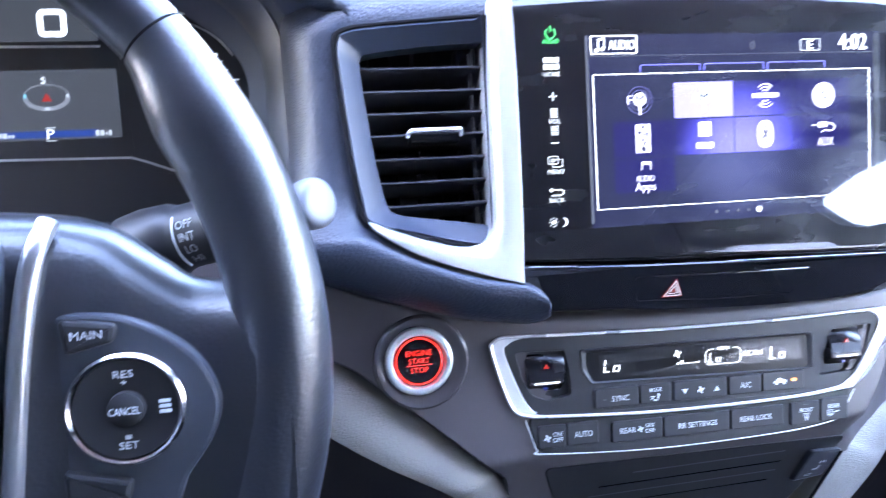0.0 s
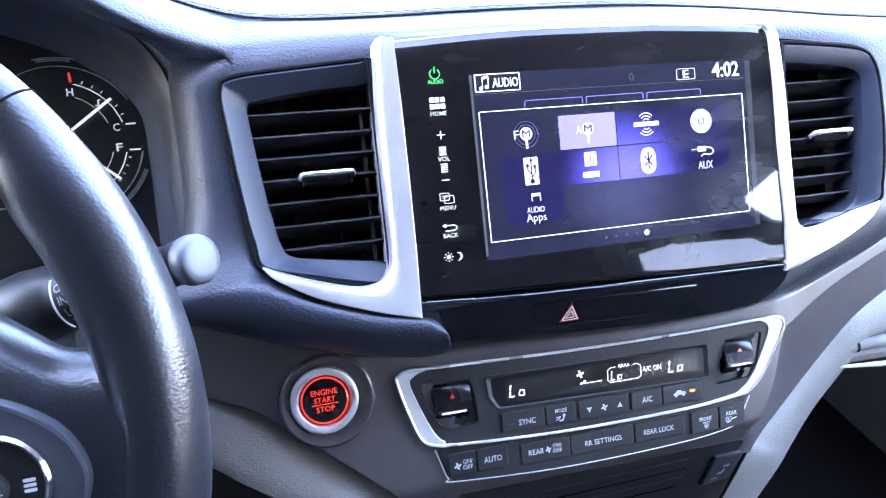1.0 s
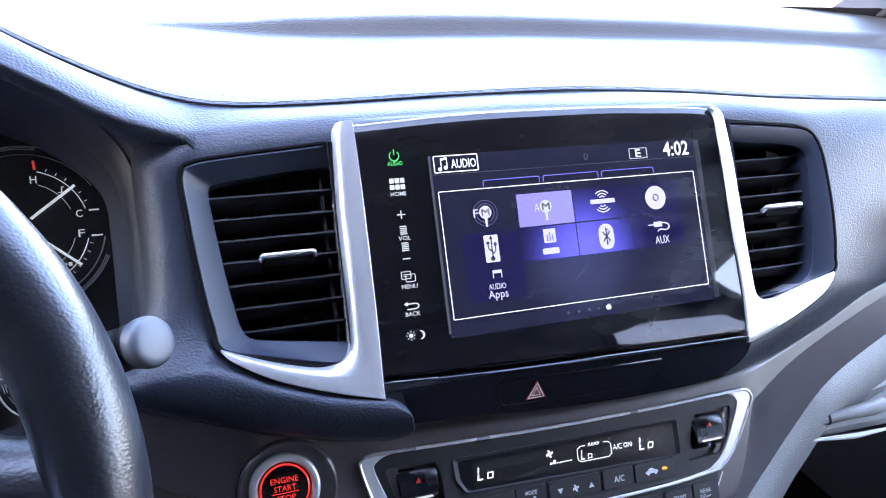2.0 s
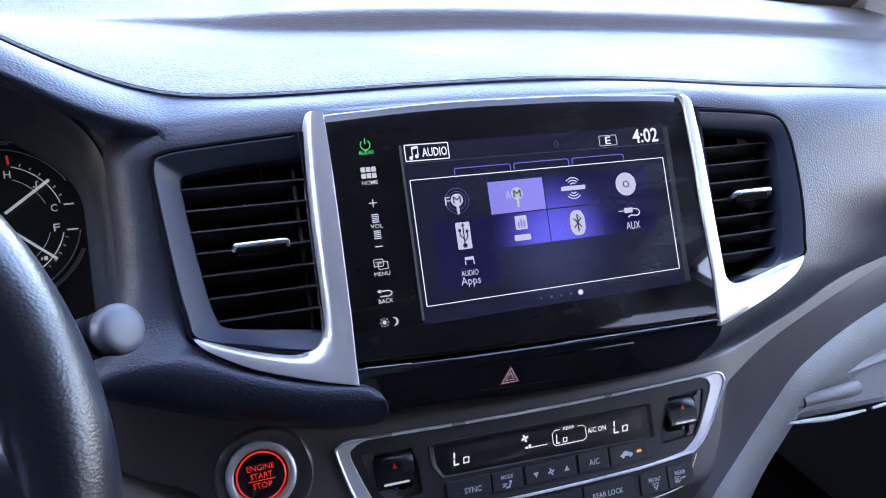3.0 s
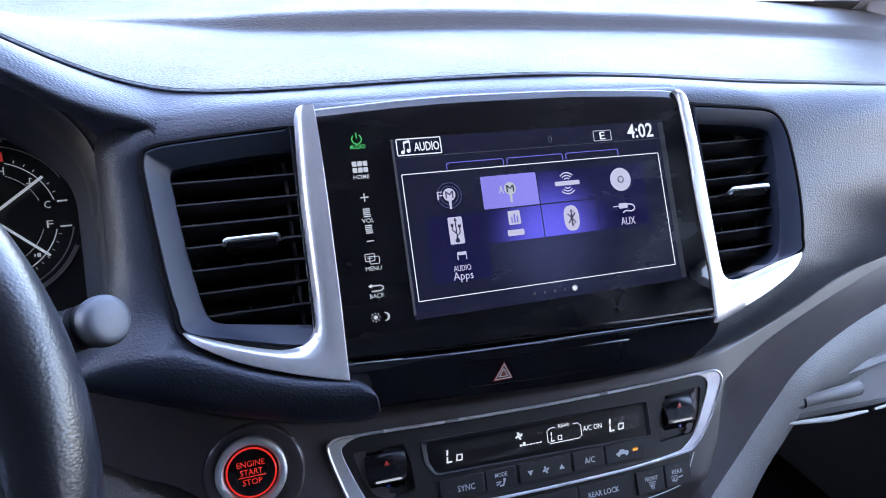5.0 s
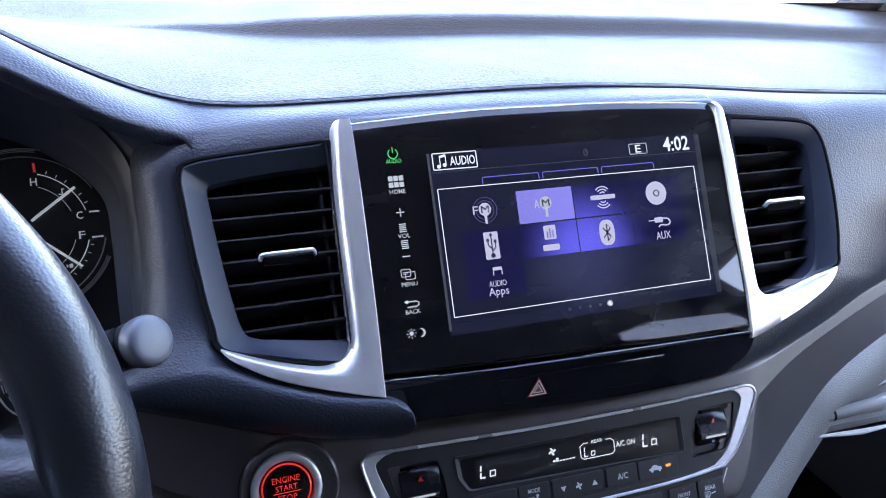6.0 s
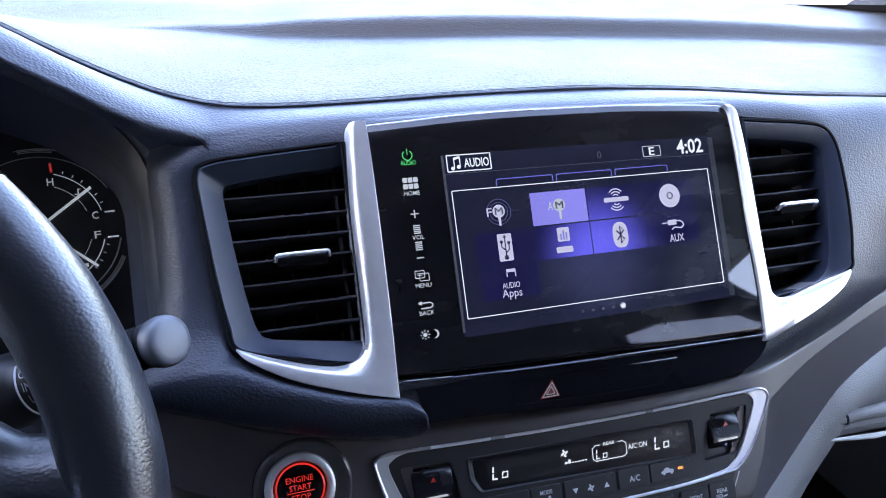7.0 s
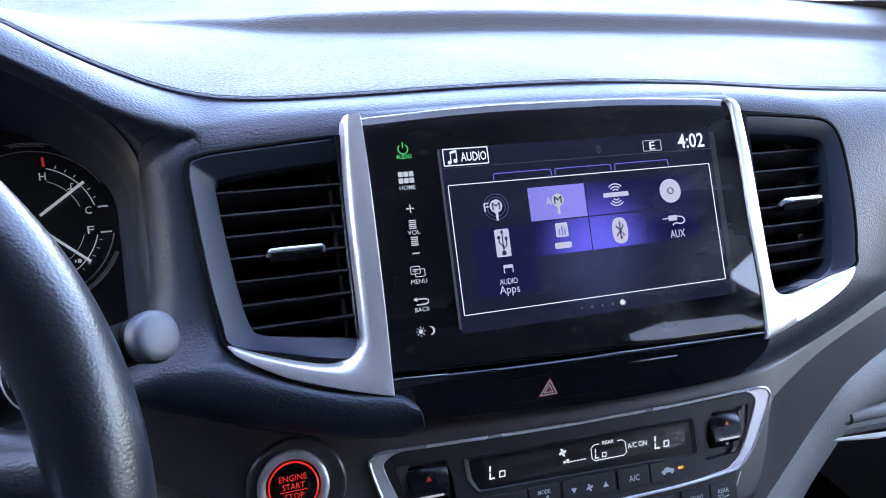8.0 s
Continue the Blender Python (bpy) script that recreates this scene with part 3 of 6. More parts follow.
PLATE_Y = 0.024
centre_panel = thing("centre_panel", "plum-grey satin panel round the climate controls", "panel")
top_edge = [(-0.30, -0.078), (-0.2486, -0.0875), (-0.2036, -0.1050), (-0.1687, -0.1165), (-0.137, -0.1235), (-0.1125, -0.1265), (-0.05, -0.1300), (0.0, -0.1312), (0.05, -0.1312), (0.084, -0.130),
            (0.122, -0.1270), (0.154, -0.1245), (0.195, -0.1190), (0.234, -0.1125), (0.313, -0.0975), (0.416, -0.089), (0.55, -0.083)]
low_edge = [(-0.30, -0.105), (-0.262, -0.120), (-0.2333, -0.1371), (-0.2104, -0.1475), (-0.1758, -0.1764), (-0.1395, -0.2093), (-0.1302, -0.2185), (-0.11, -0.245), (0.0, -0.262), (0.075, -0.262),
            (0.094, -0.2160), (0.110, -0.190), (0.1202, -0.1567), (0.131, -0.1478), (0.1727, -0.1344), (0.231, -0.1232), (0.3087, -0.1113), (0.4125, -0.0978), (0.55, -0.092)]
facet_out = [(0.1111, 0.0549, -0.2451), (0.1255, 0.0600, -0.2344), (0.1657, 0.0721, -0.2133), (0.2062, 0.0799, -0.1882), (0.2444, 0.0836, -0.1641), (0.3148, 0.1017, -0.1459), (0.4204, 0.1386, -0.1333), (0.6308, 0.2123, -0.1158)]
facet_line = through_points(facet_out, 200)
rows = []
for k, (a, b) in enumerate(zip(through_points([(*p, 0) for p in top_edge], 160), through_points([(*p, 0) for p in low_edge], 160))):
    row = [(a.x, PLATE_Y + sink(a.x, a.y) + 0.012, a.y + 0.001), (a.x, PLATE_Y + sink(a.x, a.y) + 0.0036, a.y)]
    edge_t = min(0.22, (0.0036 + 0.004 * min(1.0, max(0.0, (a.x - 0.10) / 0.2))) / (b - a).length)
    for t in [edge_t * 0.5, edge_t] + [edge_t + (0.95 - edge_t) * j / 30 for j in range(1, 31)]:
        p = a.lerp(b, t)
        row.append((p.x, PLATE_Y + sink(p.x, p.y) + 0.0036 * max(0.0, 1 - t / edge_t) ** 1.6, p.y))
    e = Vector((b.x, PLATE_Y + sink(b.x, b.y), b.y))
    u = k / 159 * 18
    if u > 9.6:
        # Towards the passenger footwell the panel rolls over into its side.
        f = facet_line[min(199, int(round((u - 9.35) / 8.65 * 199)))]
        k = min(1.0, max(0.0, 1.15 - (u - 11.0) / 5.0))
        row += bezier(e + Vector((0, 0.0006, 0)), (e + f) / 2 + Vector((0, 0.017 * k - 0.004, 0.006 * k)), f, 6)
    else:
        row += [e + Vector((0, 0.0002 + 0.002 * j, 0)) for j in range(7)]
    rows.append(row)
bm = loft([r[:-6] for r in rows])
# The climate unit sits in an opening.
bmesh.ops.delete(bm, geom=[f for f in bm.faces if all(abs(v.co.x + 0.0085) < 0.117 + (v.co.z + 0.14) * 0.42 - 0.004 and -0.183 < v.co.z < -0.1425 for v in f.verts)], context="FACES")
part("face", bm, PLATE, centre_panel, angle=60)
part("side_facet", loft([r[-7:] for r in rows]), PLATE, centre_panel, angle=60)

# Pale padded knee bolsters along both edges of the panel.
knee_r = thing("knee_bolster", "pale grey grained padded bolster beside the console", "bolster", group="knee bolsters")
hi = [(0.0789, 0.0640, -0.2951), (0.1124, 0.0595, -0.2474), (0.1264, 0.0645, -0.2363), (0.1673, 0.0770, -0.2143), (0.2080, 0.0845, -0.1892), (0.2465, 0.0880, -0.1651), (0.3170, 0.1065, -0.1468), (0.4230, 0.1430, -0.1340), (0.6340, 0.2180, -0.1165)]
lo = [(0.1078, 0.0940, -0.3261), (0.1593, 0.0918, -0.2805), (0.1861, 0.1007, -0.2642), (0.2061, 0.1050, -0.2470), (0.2251, 0.1067, -0.2323), (0.2484, 0.1064, -0.2135), (0.2739, 0.1100, -0.2071), (0.4397, 0.1654, -0.1952), (0.6524, 0.2398, -0.1916)]
rows = []
for a, b in zip(through_points(hi, 70), through_points(lo, 70)):
    rows.append(bezier(a, (a + b) / 2 + Vector((0.010, -0.016, -0.004)), b, 10) + [b + Vector((-0.006, 0.04, 0.0))])
part("pad", shell(rows, (0, 0.003, 0)), PALE, knee_r)
part("edge_gap", tube([r[0] + Vector((-0.0008, 0.0005, 0.0008)) for r in rows], 0.0011, 6), DARK, knee_r, "dark gap along the upper edge")

knee_l = thing("knee_bolster", "pale grey grained padded bolster under the column", "bolster", group="knee bolsters")
hi = [(-0.30, 0.065, -0.108), (-0.262, 0.055, -0.124), (-0.2333, 0.045, -0.1400), (-0.2104, 0.040, -0.1510), (-0.1758, 0.037, -0.1800), (-0.1395, 0.038, -0.2130), (-0.1302, 0.042, -0.2220), (-0.110, 0.056, -0.250), (-0.100, 0.08, -0.30)]
lo = [(-0.2971, 0.0572, -0.1501), (-0.2645, 0.0472, -0.1599), (-0.2368, 0.0344, -0.1751), (-0.2230, 0.0308, -0.1851), (-0.1976, 0.0292, -0.2023), (-0.1640, 0.0316, -0.2233), (-0.1555, 0.0384, -0.2334), (-0.1417, 0.0552, -0.2564), (-0.1317, 0.0792, -0.3051)]
rows = []
for a, b in zip(through_points(hi, 60), through_points(lo, 60)):
    rows.append(bezier(a, (a + b) / 2 + Vector((-0.003, -0.008, -0.002)), b, 8) + [b + Vector((0.004, 0.05, 0.0))])
part("pad", shell(rows, (0, 0.003, 0)), PALE, knee_l)
part("edge_gap", tube([r[0] + Vector((0.0008, 0.0005, 0.0008)) for r in rows], 0.0011, 6), DARK, knee_l, "dark gap along the upper edge")

# Glove box: a pale lid with a recessed handle under the bolster.
glove = thing("glove_box", "pale grey glove box lid with a pull handle", "glove box")
def recede(x, z):
    return 0.006 + 0.35 * (x - 0.11) + 0.5 * max(0.0, 0.215 - x) + 0.35 * max(0.0, 0.285 - x)


part("lid", slab(rounded([(0.160, -0.1990), (0.2390, -0.1780), (0.40, -0.1780), (0.62, -0.1760), (0.62, -0.2420), (0.3808, -0.2239), (0.2338, -0.2085), (0.175, -0.2045)], 0.003, 4), 0.022, 0.11, 0.007, recede), PALE, glove)


def grip_bar(pts, radii):
    """A rounded bar along the lid's face, flattened against it."""
    line = through_points([(x, recede(x, z) + 0.0225, z) for x, z in pts], 24)
    rad = [max(0.0006, p.x) for p in through_points([(r, 0, 0) for r in radii], 24)]
    return tube(line, rad, 16, 0.75)


part("grip_end", grip_bar([(0.1985, -0.1962), (0.2150, -0.1955), (0.2300, -0.1948), (0.2440, -0.1940)], [0.0008, 0.0035, 0.0042, 0.0046]), PALE, glove, "pale grey fixed end of the grip")
part("handle", grip_bar([(0.2460, -0.1940), (0.2700, -0.1935), (0.2950, -0.1945), (0.3150, -0.1958)], [0.0046, 0.0052, 0.0062, 0.0064]), PALE, glove, "pale grey pull handle")
part("handle_gap", grip_bar([(0.2438, -0.1940), (0.2462, -0.1940)], [0.0049, 0.0049]), DARK, glove)
part("lower_edge", tube([(x, 0.0215 + recede(x, 0), z) for x, z in ((0.2230, -0.2070), (0.270, -0.2118), (0.3223, -0.2172))], [0.0012, 0.0024, 0.0012], 8), CREAM, glove, "cream lower edge")
part("lower_edge", tube([(x, 0.0215 + recede(x, 0), z) for x, z in ((0.3350, -0.2185), (0.40, -0.2250), (0.62, -0.2425))], [0.0012, 0.0026, 0.0026], 8), CREAM, glove, "cream lower edge")

# ---- infotainment unit ----
display = thing("infotainment_display", "gloss black touch display with touch keys, switched on", "display")
glass_top = curve_fit((-0.1235, -0.1018, -0.0697, -0.0361, 0.02, 0.06, 0.0946, 0.1050, 0.1085), (0.0382, 0.0395, 0.0412, 0.0420, 0.0418, 0.0403, 0.0383, 0.0362, 0.0340))
glass_foot = curve_fit((-0.1235, -0.12, -0.0571, 0.005, 0.0554, 0.1085), (-0.0930, -0.0932, -0.0964, -0.0986, -0.1006, -0.1018))
rows = []
for k in range(48):
    x = -0.1235 + 0.232 * k / 47
    top, foot = glass_top(x), glass_foot(x)
    row = [(x, 0.02, foot + 0.0003), (x, 0.0022, foot), (x, 0.0010, foot + 0.0002), (x, 0.0004, foot + 0.0007), (x, 0.0001, foot + 0.0014), (x, 0.0, foot + 0.0023)]
    row += [(x, 0.0, z) for z in (foot + 0.0029, foot + 0.0043, -0.05, -0.01, top - 0.0112, top - 0.0100, top - 0.0095)]
    row += [(x, 0.0021 * u ** 2.2, top - 0.0095 + 0.0095 * u) for u in (0.1, 0.2, 0.3, 0.42, 0.55, 0.7, 0.85, 1.0)] + [(x, 0.0031, top), (x, 0.02, top - 0.003)]
    rows.append(row)
bm = loft(rows, True)
vs, n = list(bm.verts), len(rows[0])
bm.faces.new(vs[:n][::-1])
bm.faces.new(vs[-n:])
part("glass_face", bm, SCREENGLASS, display, angle=50)
foot_line = [(-0.1215 + 0.224 * k / 99, 0.0006, glass_foot(-0.1215 + 0.224 * k / 99) - 0.0001) for k in range(100)]
part("lower_edge", tube(foot_line, [0.0004 * min(1.0, (k + 1) / 10, (100 - k) / 10) for k in range(100)], 8), PIANO, display, "fine rounded lower edge of the glass")
part("screen", patch2(box2(-0.0845, -0.0785, 0.0885, 0.0200, 0.0005), 0.0, 0.0003), SCREENGLASS, display)
trim_pts = [(p.x, p.z) for p in through_points([(-0.1265, 0, 0.0386), (-0.1018, 0, 0.0401), (-0.0697, 0, 0.0418), (-0.0361, 0, 0.0426), (0.02, 0, 0.0424), (0.06, 0, 0.0409), (0.0946, 0, 0.0390), (0.1020, 0, 0.0384)], 60)]
part("top_trim", tube([(x, 0.0032, glass_top(x) + 0.0005) for x, z in trim_pts], 0.0008, 10), SILVER, display, "thin silver line along the top")
part("rear_housing", slab(box2(-0.122, -0.108, 0.106, -0.088, 0.001), 0.0185, 0.024, 0.0004), DARK, display)
strip = thing("switch_strip", "gloss black strip with the hazard switch", "switch panel")


def strip_lean(x, z):
    """The strip falls back from the foot of the glass towards the panel below."""
    u = min(1.0, max(0.0, (x + 0.02) / 0.125))
    return 0.55 * max(0.0, -0.1000 - z) * (1 - 0.45 * u * u * (3 - 2 * u))


strip_top = curve_fit((-0.1235, -0.0948, -0.0589, 0.0046, 0.0728, 0.1085), (-0.0953, -0.0972, -0.0990, -0.1010, -0.1028, -0.1036))
strip_foot = curve_fit((-0.1235, -0.1039, -0.0719, -0.0412, -0.0089, 0.0236, 0.0566, 0.0753, 0.090, 0.100, 0.106, 0.1085), (-0.1205, -0.1215, -0.1234, -0.1267, -0.1288, -0.1298, -0.1292, -0.1275, -0.1245, -0.1200, -0.1140, -0.1070))
rows = []
for k in range(90):
    x = -0.1235 + 0.232 * k / 89
    top, foot = strip_top(x), strip_foot(x)
    row = [(x, 0.018, top), (x, 0.0002, top), (x, -0.0006, top - 0.0004), (x, -0.0010, top - 0.0012)]
    row += [(x, -0.0010 + strip_lean(x, z), z) for z in (top - 0.0012 + (foot - top + 0.0012) * q / 20 for q in range(1, 21))]
    row.append((x, row[-1][1] + 0.010, foot - 0.0010))
    rows.append(row)
part("face", shell(rows, (0, 0.003, 0)), STRIPBLACK, strip, angle=50)
# Silver lines stand in for the highlights along the strip's upper edge.
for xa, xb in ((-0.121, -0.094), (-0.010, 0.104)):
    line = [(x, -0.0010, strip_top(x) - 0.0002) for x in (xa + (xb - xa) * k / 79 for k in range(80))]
    part("upper_glint", tube(line, [0.00030 * min(1.0, (k + 1) / 12, (len(line) - k) / 6) for k in range(len(line))], 8), SILVER, strip, "silver line painted as the upper edge's highlight")


def silver_bar(side):
    """An L of satin silver: a bar beside the glass that turns out under the vent to a thin tip."""
    ob = thing("silver_trim", "satin silver L-shaped trim between screen and vent", "trim piece", group="silver trims beside the screen")
    if side < 0:
        out = [(-0.1255, 0.0402), (-0.1239, 0.0365), (-0.1231, 0.0), (-0.1232, -0.06), (-0.1238, -0.090), (-0.1239, -0.1024), (-0.1242, -0.1037), (-0.1256, -0.1034), (-0.1475, -0.0968), (-0.1745, -0.0866), (-0.1945, -0.0746), (-0.2005, -0.0682)]
        inn = [(-0.1300, 0.0402), (-0.1337, 0.0362), (-0.1360, 0.0), (-0.1362, -0.04), (-0.1362, -0.0650), (-0.1368, -0.0735), (-0.1392, -0.0790), (-0.1440, -0.0824), (-0.1513, -0.0836), (-0.1602, -0.0822), (-0.1740, -0.0780), (-0.1873, -0.0731), (-0.2003, -0.0676)]
    else:
        out = [(0.1000, 0.0384), (0.1019, 0.0350), (0.1024, 0.0256), (0.1035, 0.0), (0.1038, -0.0345), (0.1047, -0.059), (0.1053, -0.080), (0.1046, -0.1040), (0.1054, -0.1078), (0.1245, -0.1025), (0.146, -0.096), (0.1625, -0.0898), (0.1745, -0.0838), (0.1825, -0.0766), (0.1842, -0.0735)]
        inn = [(0.1045, 0.0388), (0.1090, 0.0345), (0.1106, 0.0256), (0.1126, 0.0), (0.1137, -0.0345), (0.1145, -0.059), (0.1152, -0.0745), (0.1172, -0.0807), (0.1212, -0.0834), (0.1300, -0.0840), (0.1400, -0.0820), (0.1540, -0.0790), (0.1680, -0.0760), (0.1800, -0.0738), (0.1839, -0.0730)]
    rows = []
    a_line, b_line = through_points([(x, 0, z) for x, z in out], 80), through_points([(x, 0, z) for x, z in inn], 80)
    for k, (a, b) in enumerate(zip(a_line, b_line)):
        fade = min(1.0, (79 - k) / 10, (k + 1) / 4)
        lift = (0.0028 if side < 0 else 0.0010) * fade + (0.0012 if side < 0 else 0.0008)
        w = b - a
        a, b = (q + Vector((0, 0.006 * min(1.0, max(0.0, (q.x - 0.118) / 0.066)), 0)) for q in (a, b))
        # A flat face, then a rolled lip towards the vent.
        rows.append([a + Vector((0, 0.02, 0)), a + Vector((0, 0.0006 - lift, 0)), a + w * 0.04 + Vector((0, -lift, 0)), a + w * 0.35 + Vector((0, -lift - 0.0001 * fade, 0)), a + w * 0.66 + Vector((0, -lift, 0)),
                     a + w * 0.78 + Vector((0, -lift * 0.84, 0)), a + w * 0.90 + Vector((0, -lift * 0.45, 0)), b + Vector((0, 0.0008, 0)), b + Vector((0, 0.02, 0))])
    bm = loft(rows)
    vs = list(bm.verts)
    bm.faces.new(vs[:9][::-1])
    part("body", bm, SILVER, ob, angle=40)


silver_bar(-1)
silver_bar(1)


# ---- air vents ----
def smooth_outline(pts, per=8):
    line = through_points([(x, z, 0) for x, z in pts], per * len(pts))
    return [Vector((p.x, p.y)) for p in line]


def air_vent(side):
    ob = thing("air_vent", "dark air vent with horizontal slats and a bright tab", "air vent", group="centre air vents")
    if side < 0:
        out = [(-0.1352, 0.0320), (-0.179, 0.0290), (-0.2045, 0.0262), (-0.2110, 0.0200), (-0.2105, 0.002), (-0.2070, -0.036), (-0.2040, -0.0560), (-0.2000, -0.0690), (-0.1770, -0.0765), (-0.150, -0.0835), (-0.1352, -0.0850)]
        inn = [(-0.1352, 0.0205), (-0.165, 0.0188), (-0.1925, 0.0158), (-0.1982, 0.0130), (-0.1983, 0.0050), (-0.1958, -0.0208), (-0.1920, -0.0480), (-0.1888, -0.0610), (-0.1835, -0.0655), (-0.170, -0.0682), (-0.1352, -0.0738)]
        x0, x1, tab = -0.203, -0.1352, (-0.1765, -0.1485)
        zs, ztab = (0.0084, -0.0031, -0.0142, -0.0254, -0.0374, -0.0494, -0.0615), -0.0248
    else:
        out = [(0.1165, 0.0302), (0.1421, 0.0280), (0.1645, 0.0256), (0.1780, 0.0231), (0.1856, 0.0175), (0.1898, 0.007), (0.1915, -0.010), (0.1920, -0.030), (0.1907, -0.050), (0.1886, -0.0625), (0.1850, -0.0730), (0.160, -0.0795), (0.140, -0.0835), (0.1165, -0.0850)]
        inn = [(0.1165, 0.0190), (0.1400, 0.0167), (0.1590, 0.0147), (0.1730, 0.0118), (0.1790, 0.0066), (0.1800, -0.004), (0.1786, -0.0226), (0.1775, -0.035), (0.1755, -0.0500), (0.1722, -0.0645), (0.1671, -0.0734), (0.1542, -0.0794), (0.135, -0.0820), (0.1165, -0.0835)]
        x0, x1, tab = 0.1165, 0.1825, (0.1425, 0.1722)
        zs, ztab = (0.0062, -0.0056, -0.0177, -0.0292, -0.0411, -0.0533, -0.0654), -0.0272
    out, inn = smooth_outline(out), smooth_outline(inn)
    part("surround", ringplate(out, inn, 0.0055, 0.03, 0.0022, inner_front=0.0125 if side < 0 else 0.0080), FRAMEPL, ob, "dark bluish plastic surround")
    part("gap", tube([(p.x, 0.0066, p.y) for p in out], 0.0011, 6, 1.0, True), DARK, ob)
    part("duct", slab(box2(x0 - 0.004, -0.089, x1 + 0.004, 0.03), 0.052, 0.056), DUCT, ob)
    lim = inn
    for z in zs:
        hits = []
        for a, b in zip(lim, lim[1:] + lim[:1]):
            if (a.y - z) * (b.y - z) < 0:
                hits.append(a.x + (b.x - a.x) * (z - a.y) / (b.y - a.y))
        xa, xb = min(hits) - (0.0015 if side < 0 else 0.0), max(hits) + (0.0015 if side > 0 else 0.0)
        prof = [(0.0172, 0.0008), (0.0162, 0.0004), (0.0160, -0.0003), (0.0168, -0.0010), (0.030, -0.0062), (0.046, -0.0075), (0.046, -0.006), (0.030, -0.0040)]
        bm = loft([[(x, y, z + dz) for y, dz in prof] for x in (xa, xb)], True)
        part("slat", bm, SLATPL, ob, angle=25)
    for k in range(5):
        xv = x0 + 0.012 + (x1 - x0 - 0.02) * k / 4
        part("rear_vane", slab(box2(xv - 0.0006, -0.084, xv + 0.0006, 0.022, 0.0002), 0.038, 0.05, 0.0002), DUCT, ob)
    xp = -0.1408 if side < 0 else 0.1225
    part("divider", slab(box2(xp - 0.0010, -0.078, xp + 0.0010, 0.016, 0.0004), 0.0205, 0.046, 0.0004), SLATPL, ob)
    xa, xb = tab
    grip = slab(box2(xa + 0.001, ztab - 0.0050, xb - 0.001, ztab + 0.0005, 0.0012), 0.0135, 0.03, 0.0012)
    tb = part("tab", grip, DARK, ob)
    edge = tube(through_points([(xa, 0.0150, ztab - 0.0012), (xa + 0.0008, 0.0120, ztab + 0.0008), (xa + 0.004, 0.0112, ztab + 0.0012), (xb - 0.004, 0.0112, ztab + 0.0012), (xb - 0.0008, 0.0120, ztab + 0.0008), (xb, 0.0150, ztab - 0.0012)], 30), 0.0012 if side < 0 else 0.0015, 10)
    part("bright_edge", edge, BRIGHT, tb, "bright chrome edge")
    return ob


air_vent(-1)
air_vent(1)

# ---- start button ----
start = thing("engine_start_button", "round push button with red lit ring and satin bezel", "button", BASE @ pose(-0.1768, 0.0235, -0.1440))
face = pose(0, 0, 0, 90)
part("bezel", revolve([(0.0182, -0.004), (0.0182, 0.0030), (0.0178, 0.0042), (0.0168, 0.0048), (0.0152, 0.0048), (0.0144, 0.0045), (0.0140, 0.0038), (0.0137, -0.004)], 64, face), SILVER, start, "satin silver bezel")
part("collar", revolve([(0.0262, -0.003), (0.0258, 0.0002), (0.0252, 0.0012), (0.0243, 0.0018), (0.0232, 0.0017), (0.0216, 0.0010), (0.0200, 0.0004), (0.0180, 0.0001)], 64, face @ pose(0.0018, -0.0012, 0)), mat("collar_gloss", (0.060, 0.053, 0.057), 0.20, vary=0.05), start, "glossy dark dished collar")
part("cap", revolve([(0.0001, 0.0026), (0.0115, 0.0026), (0.0133, 0.0020), (0.0136, -0.002)], 64, face), PIANO, start)
part("lit_ring", revolve([(0.0119, 0.0022), (0.0119, 0.0029), (0.0128, 0.0026), (0.0128, 0.0015)], 64, face), RED_ON, start, "red glowing ring")
for txt, z, w in (("ENGINE", 0.0046, 0.0140), ("START", 0.0004, 0.0112), ("STOP", -0.0046, 0.0098)):
    part("lettering", lettering(txt, 0, z, 0.0030, -0.0028, w), RED_ON, start, "red lit " + txt)
part("lit_bar", patch2(box2(-0.0070, -0.0022, 0.0070, -0.0018, 0.0001), -0.0028), RED_ON, start)

# ---- climate unit ----
climate = thing("climate_control_panel", "climate control panel with lit display and buttons", "control panel", BASE @ pose(-0.0085, PLATE_Y, -0.14, 0, 1.1, 0))
CF = -0.001
def dense_pair(a, b, n=140):
    """Two smooth closed outlines of equal count from paired corner points."""
    out = []
    for pts in (a, b):
        line = through_points([(x, z, 0) for x, z in [pts[-1]] + pts + [pts[0], pts[1]]], n * 3)
        k = len(pts) + 2
        m = len(line)
        line = line[m // k:m - m // k]
        out.append([Vector((p.x, p.y)) for p in line])
    return out


def holed_plate(outer, holes, front, back):
    """A plate with openings: a flat face, and walls down from every edge."""
    bm = bmesh.new()
    for loop in [outer] + holes:
        a = [bm.verts.new((p.x, front, p.y)) for p in loop]
        b = [bm.verts.new((p.x, back, p.y)) for p in loop]
        for i in range(len(a)):
            j = (i + 1) % len(a)
            bm.edges.new((a[i], a[j]))
            bm.faces.new((a[i], a[j], b[j], b[i]))
    rim = [e for e in bm.edges if all(abs(v.co.y - front) < 1e-9 for v in e.verts)]
    bmesh.ops.triangle_fill(bm, use_beauty=True, edges=rim)
    return bm


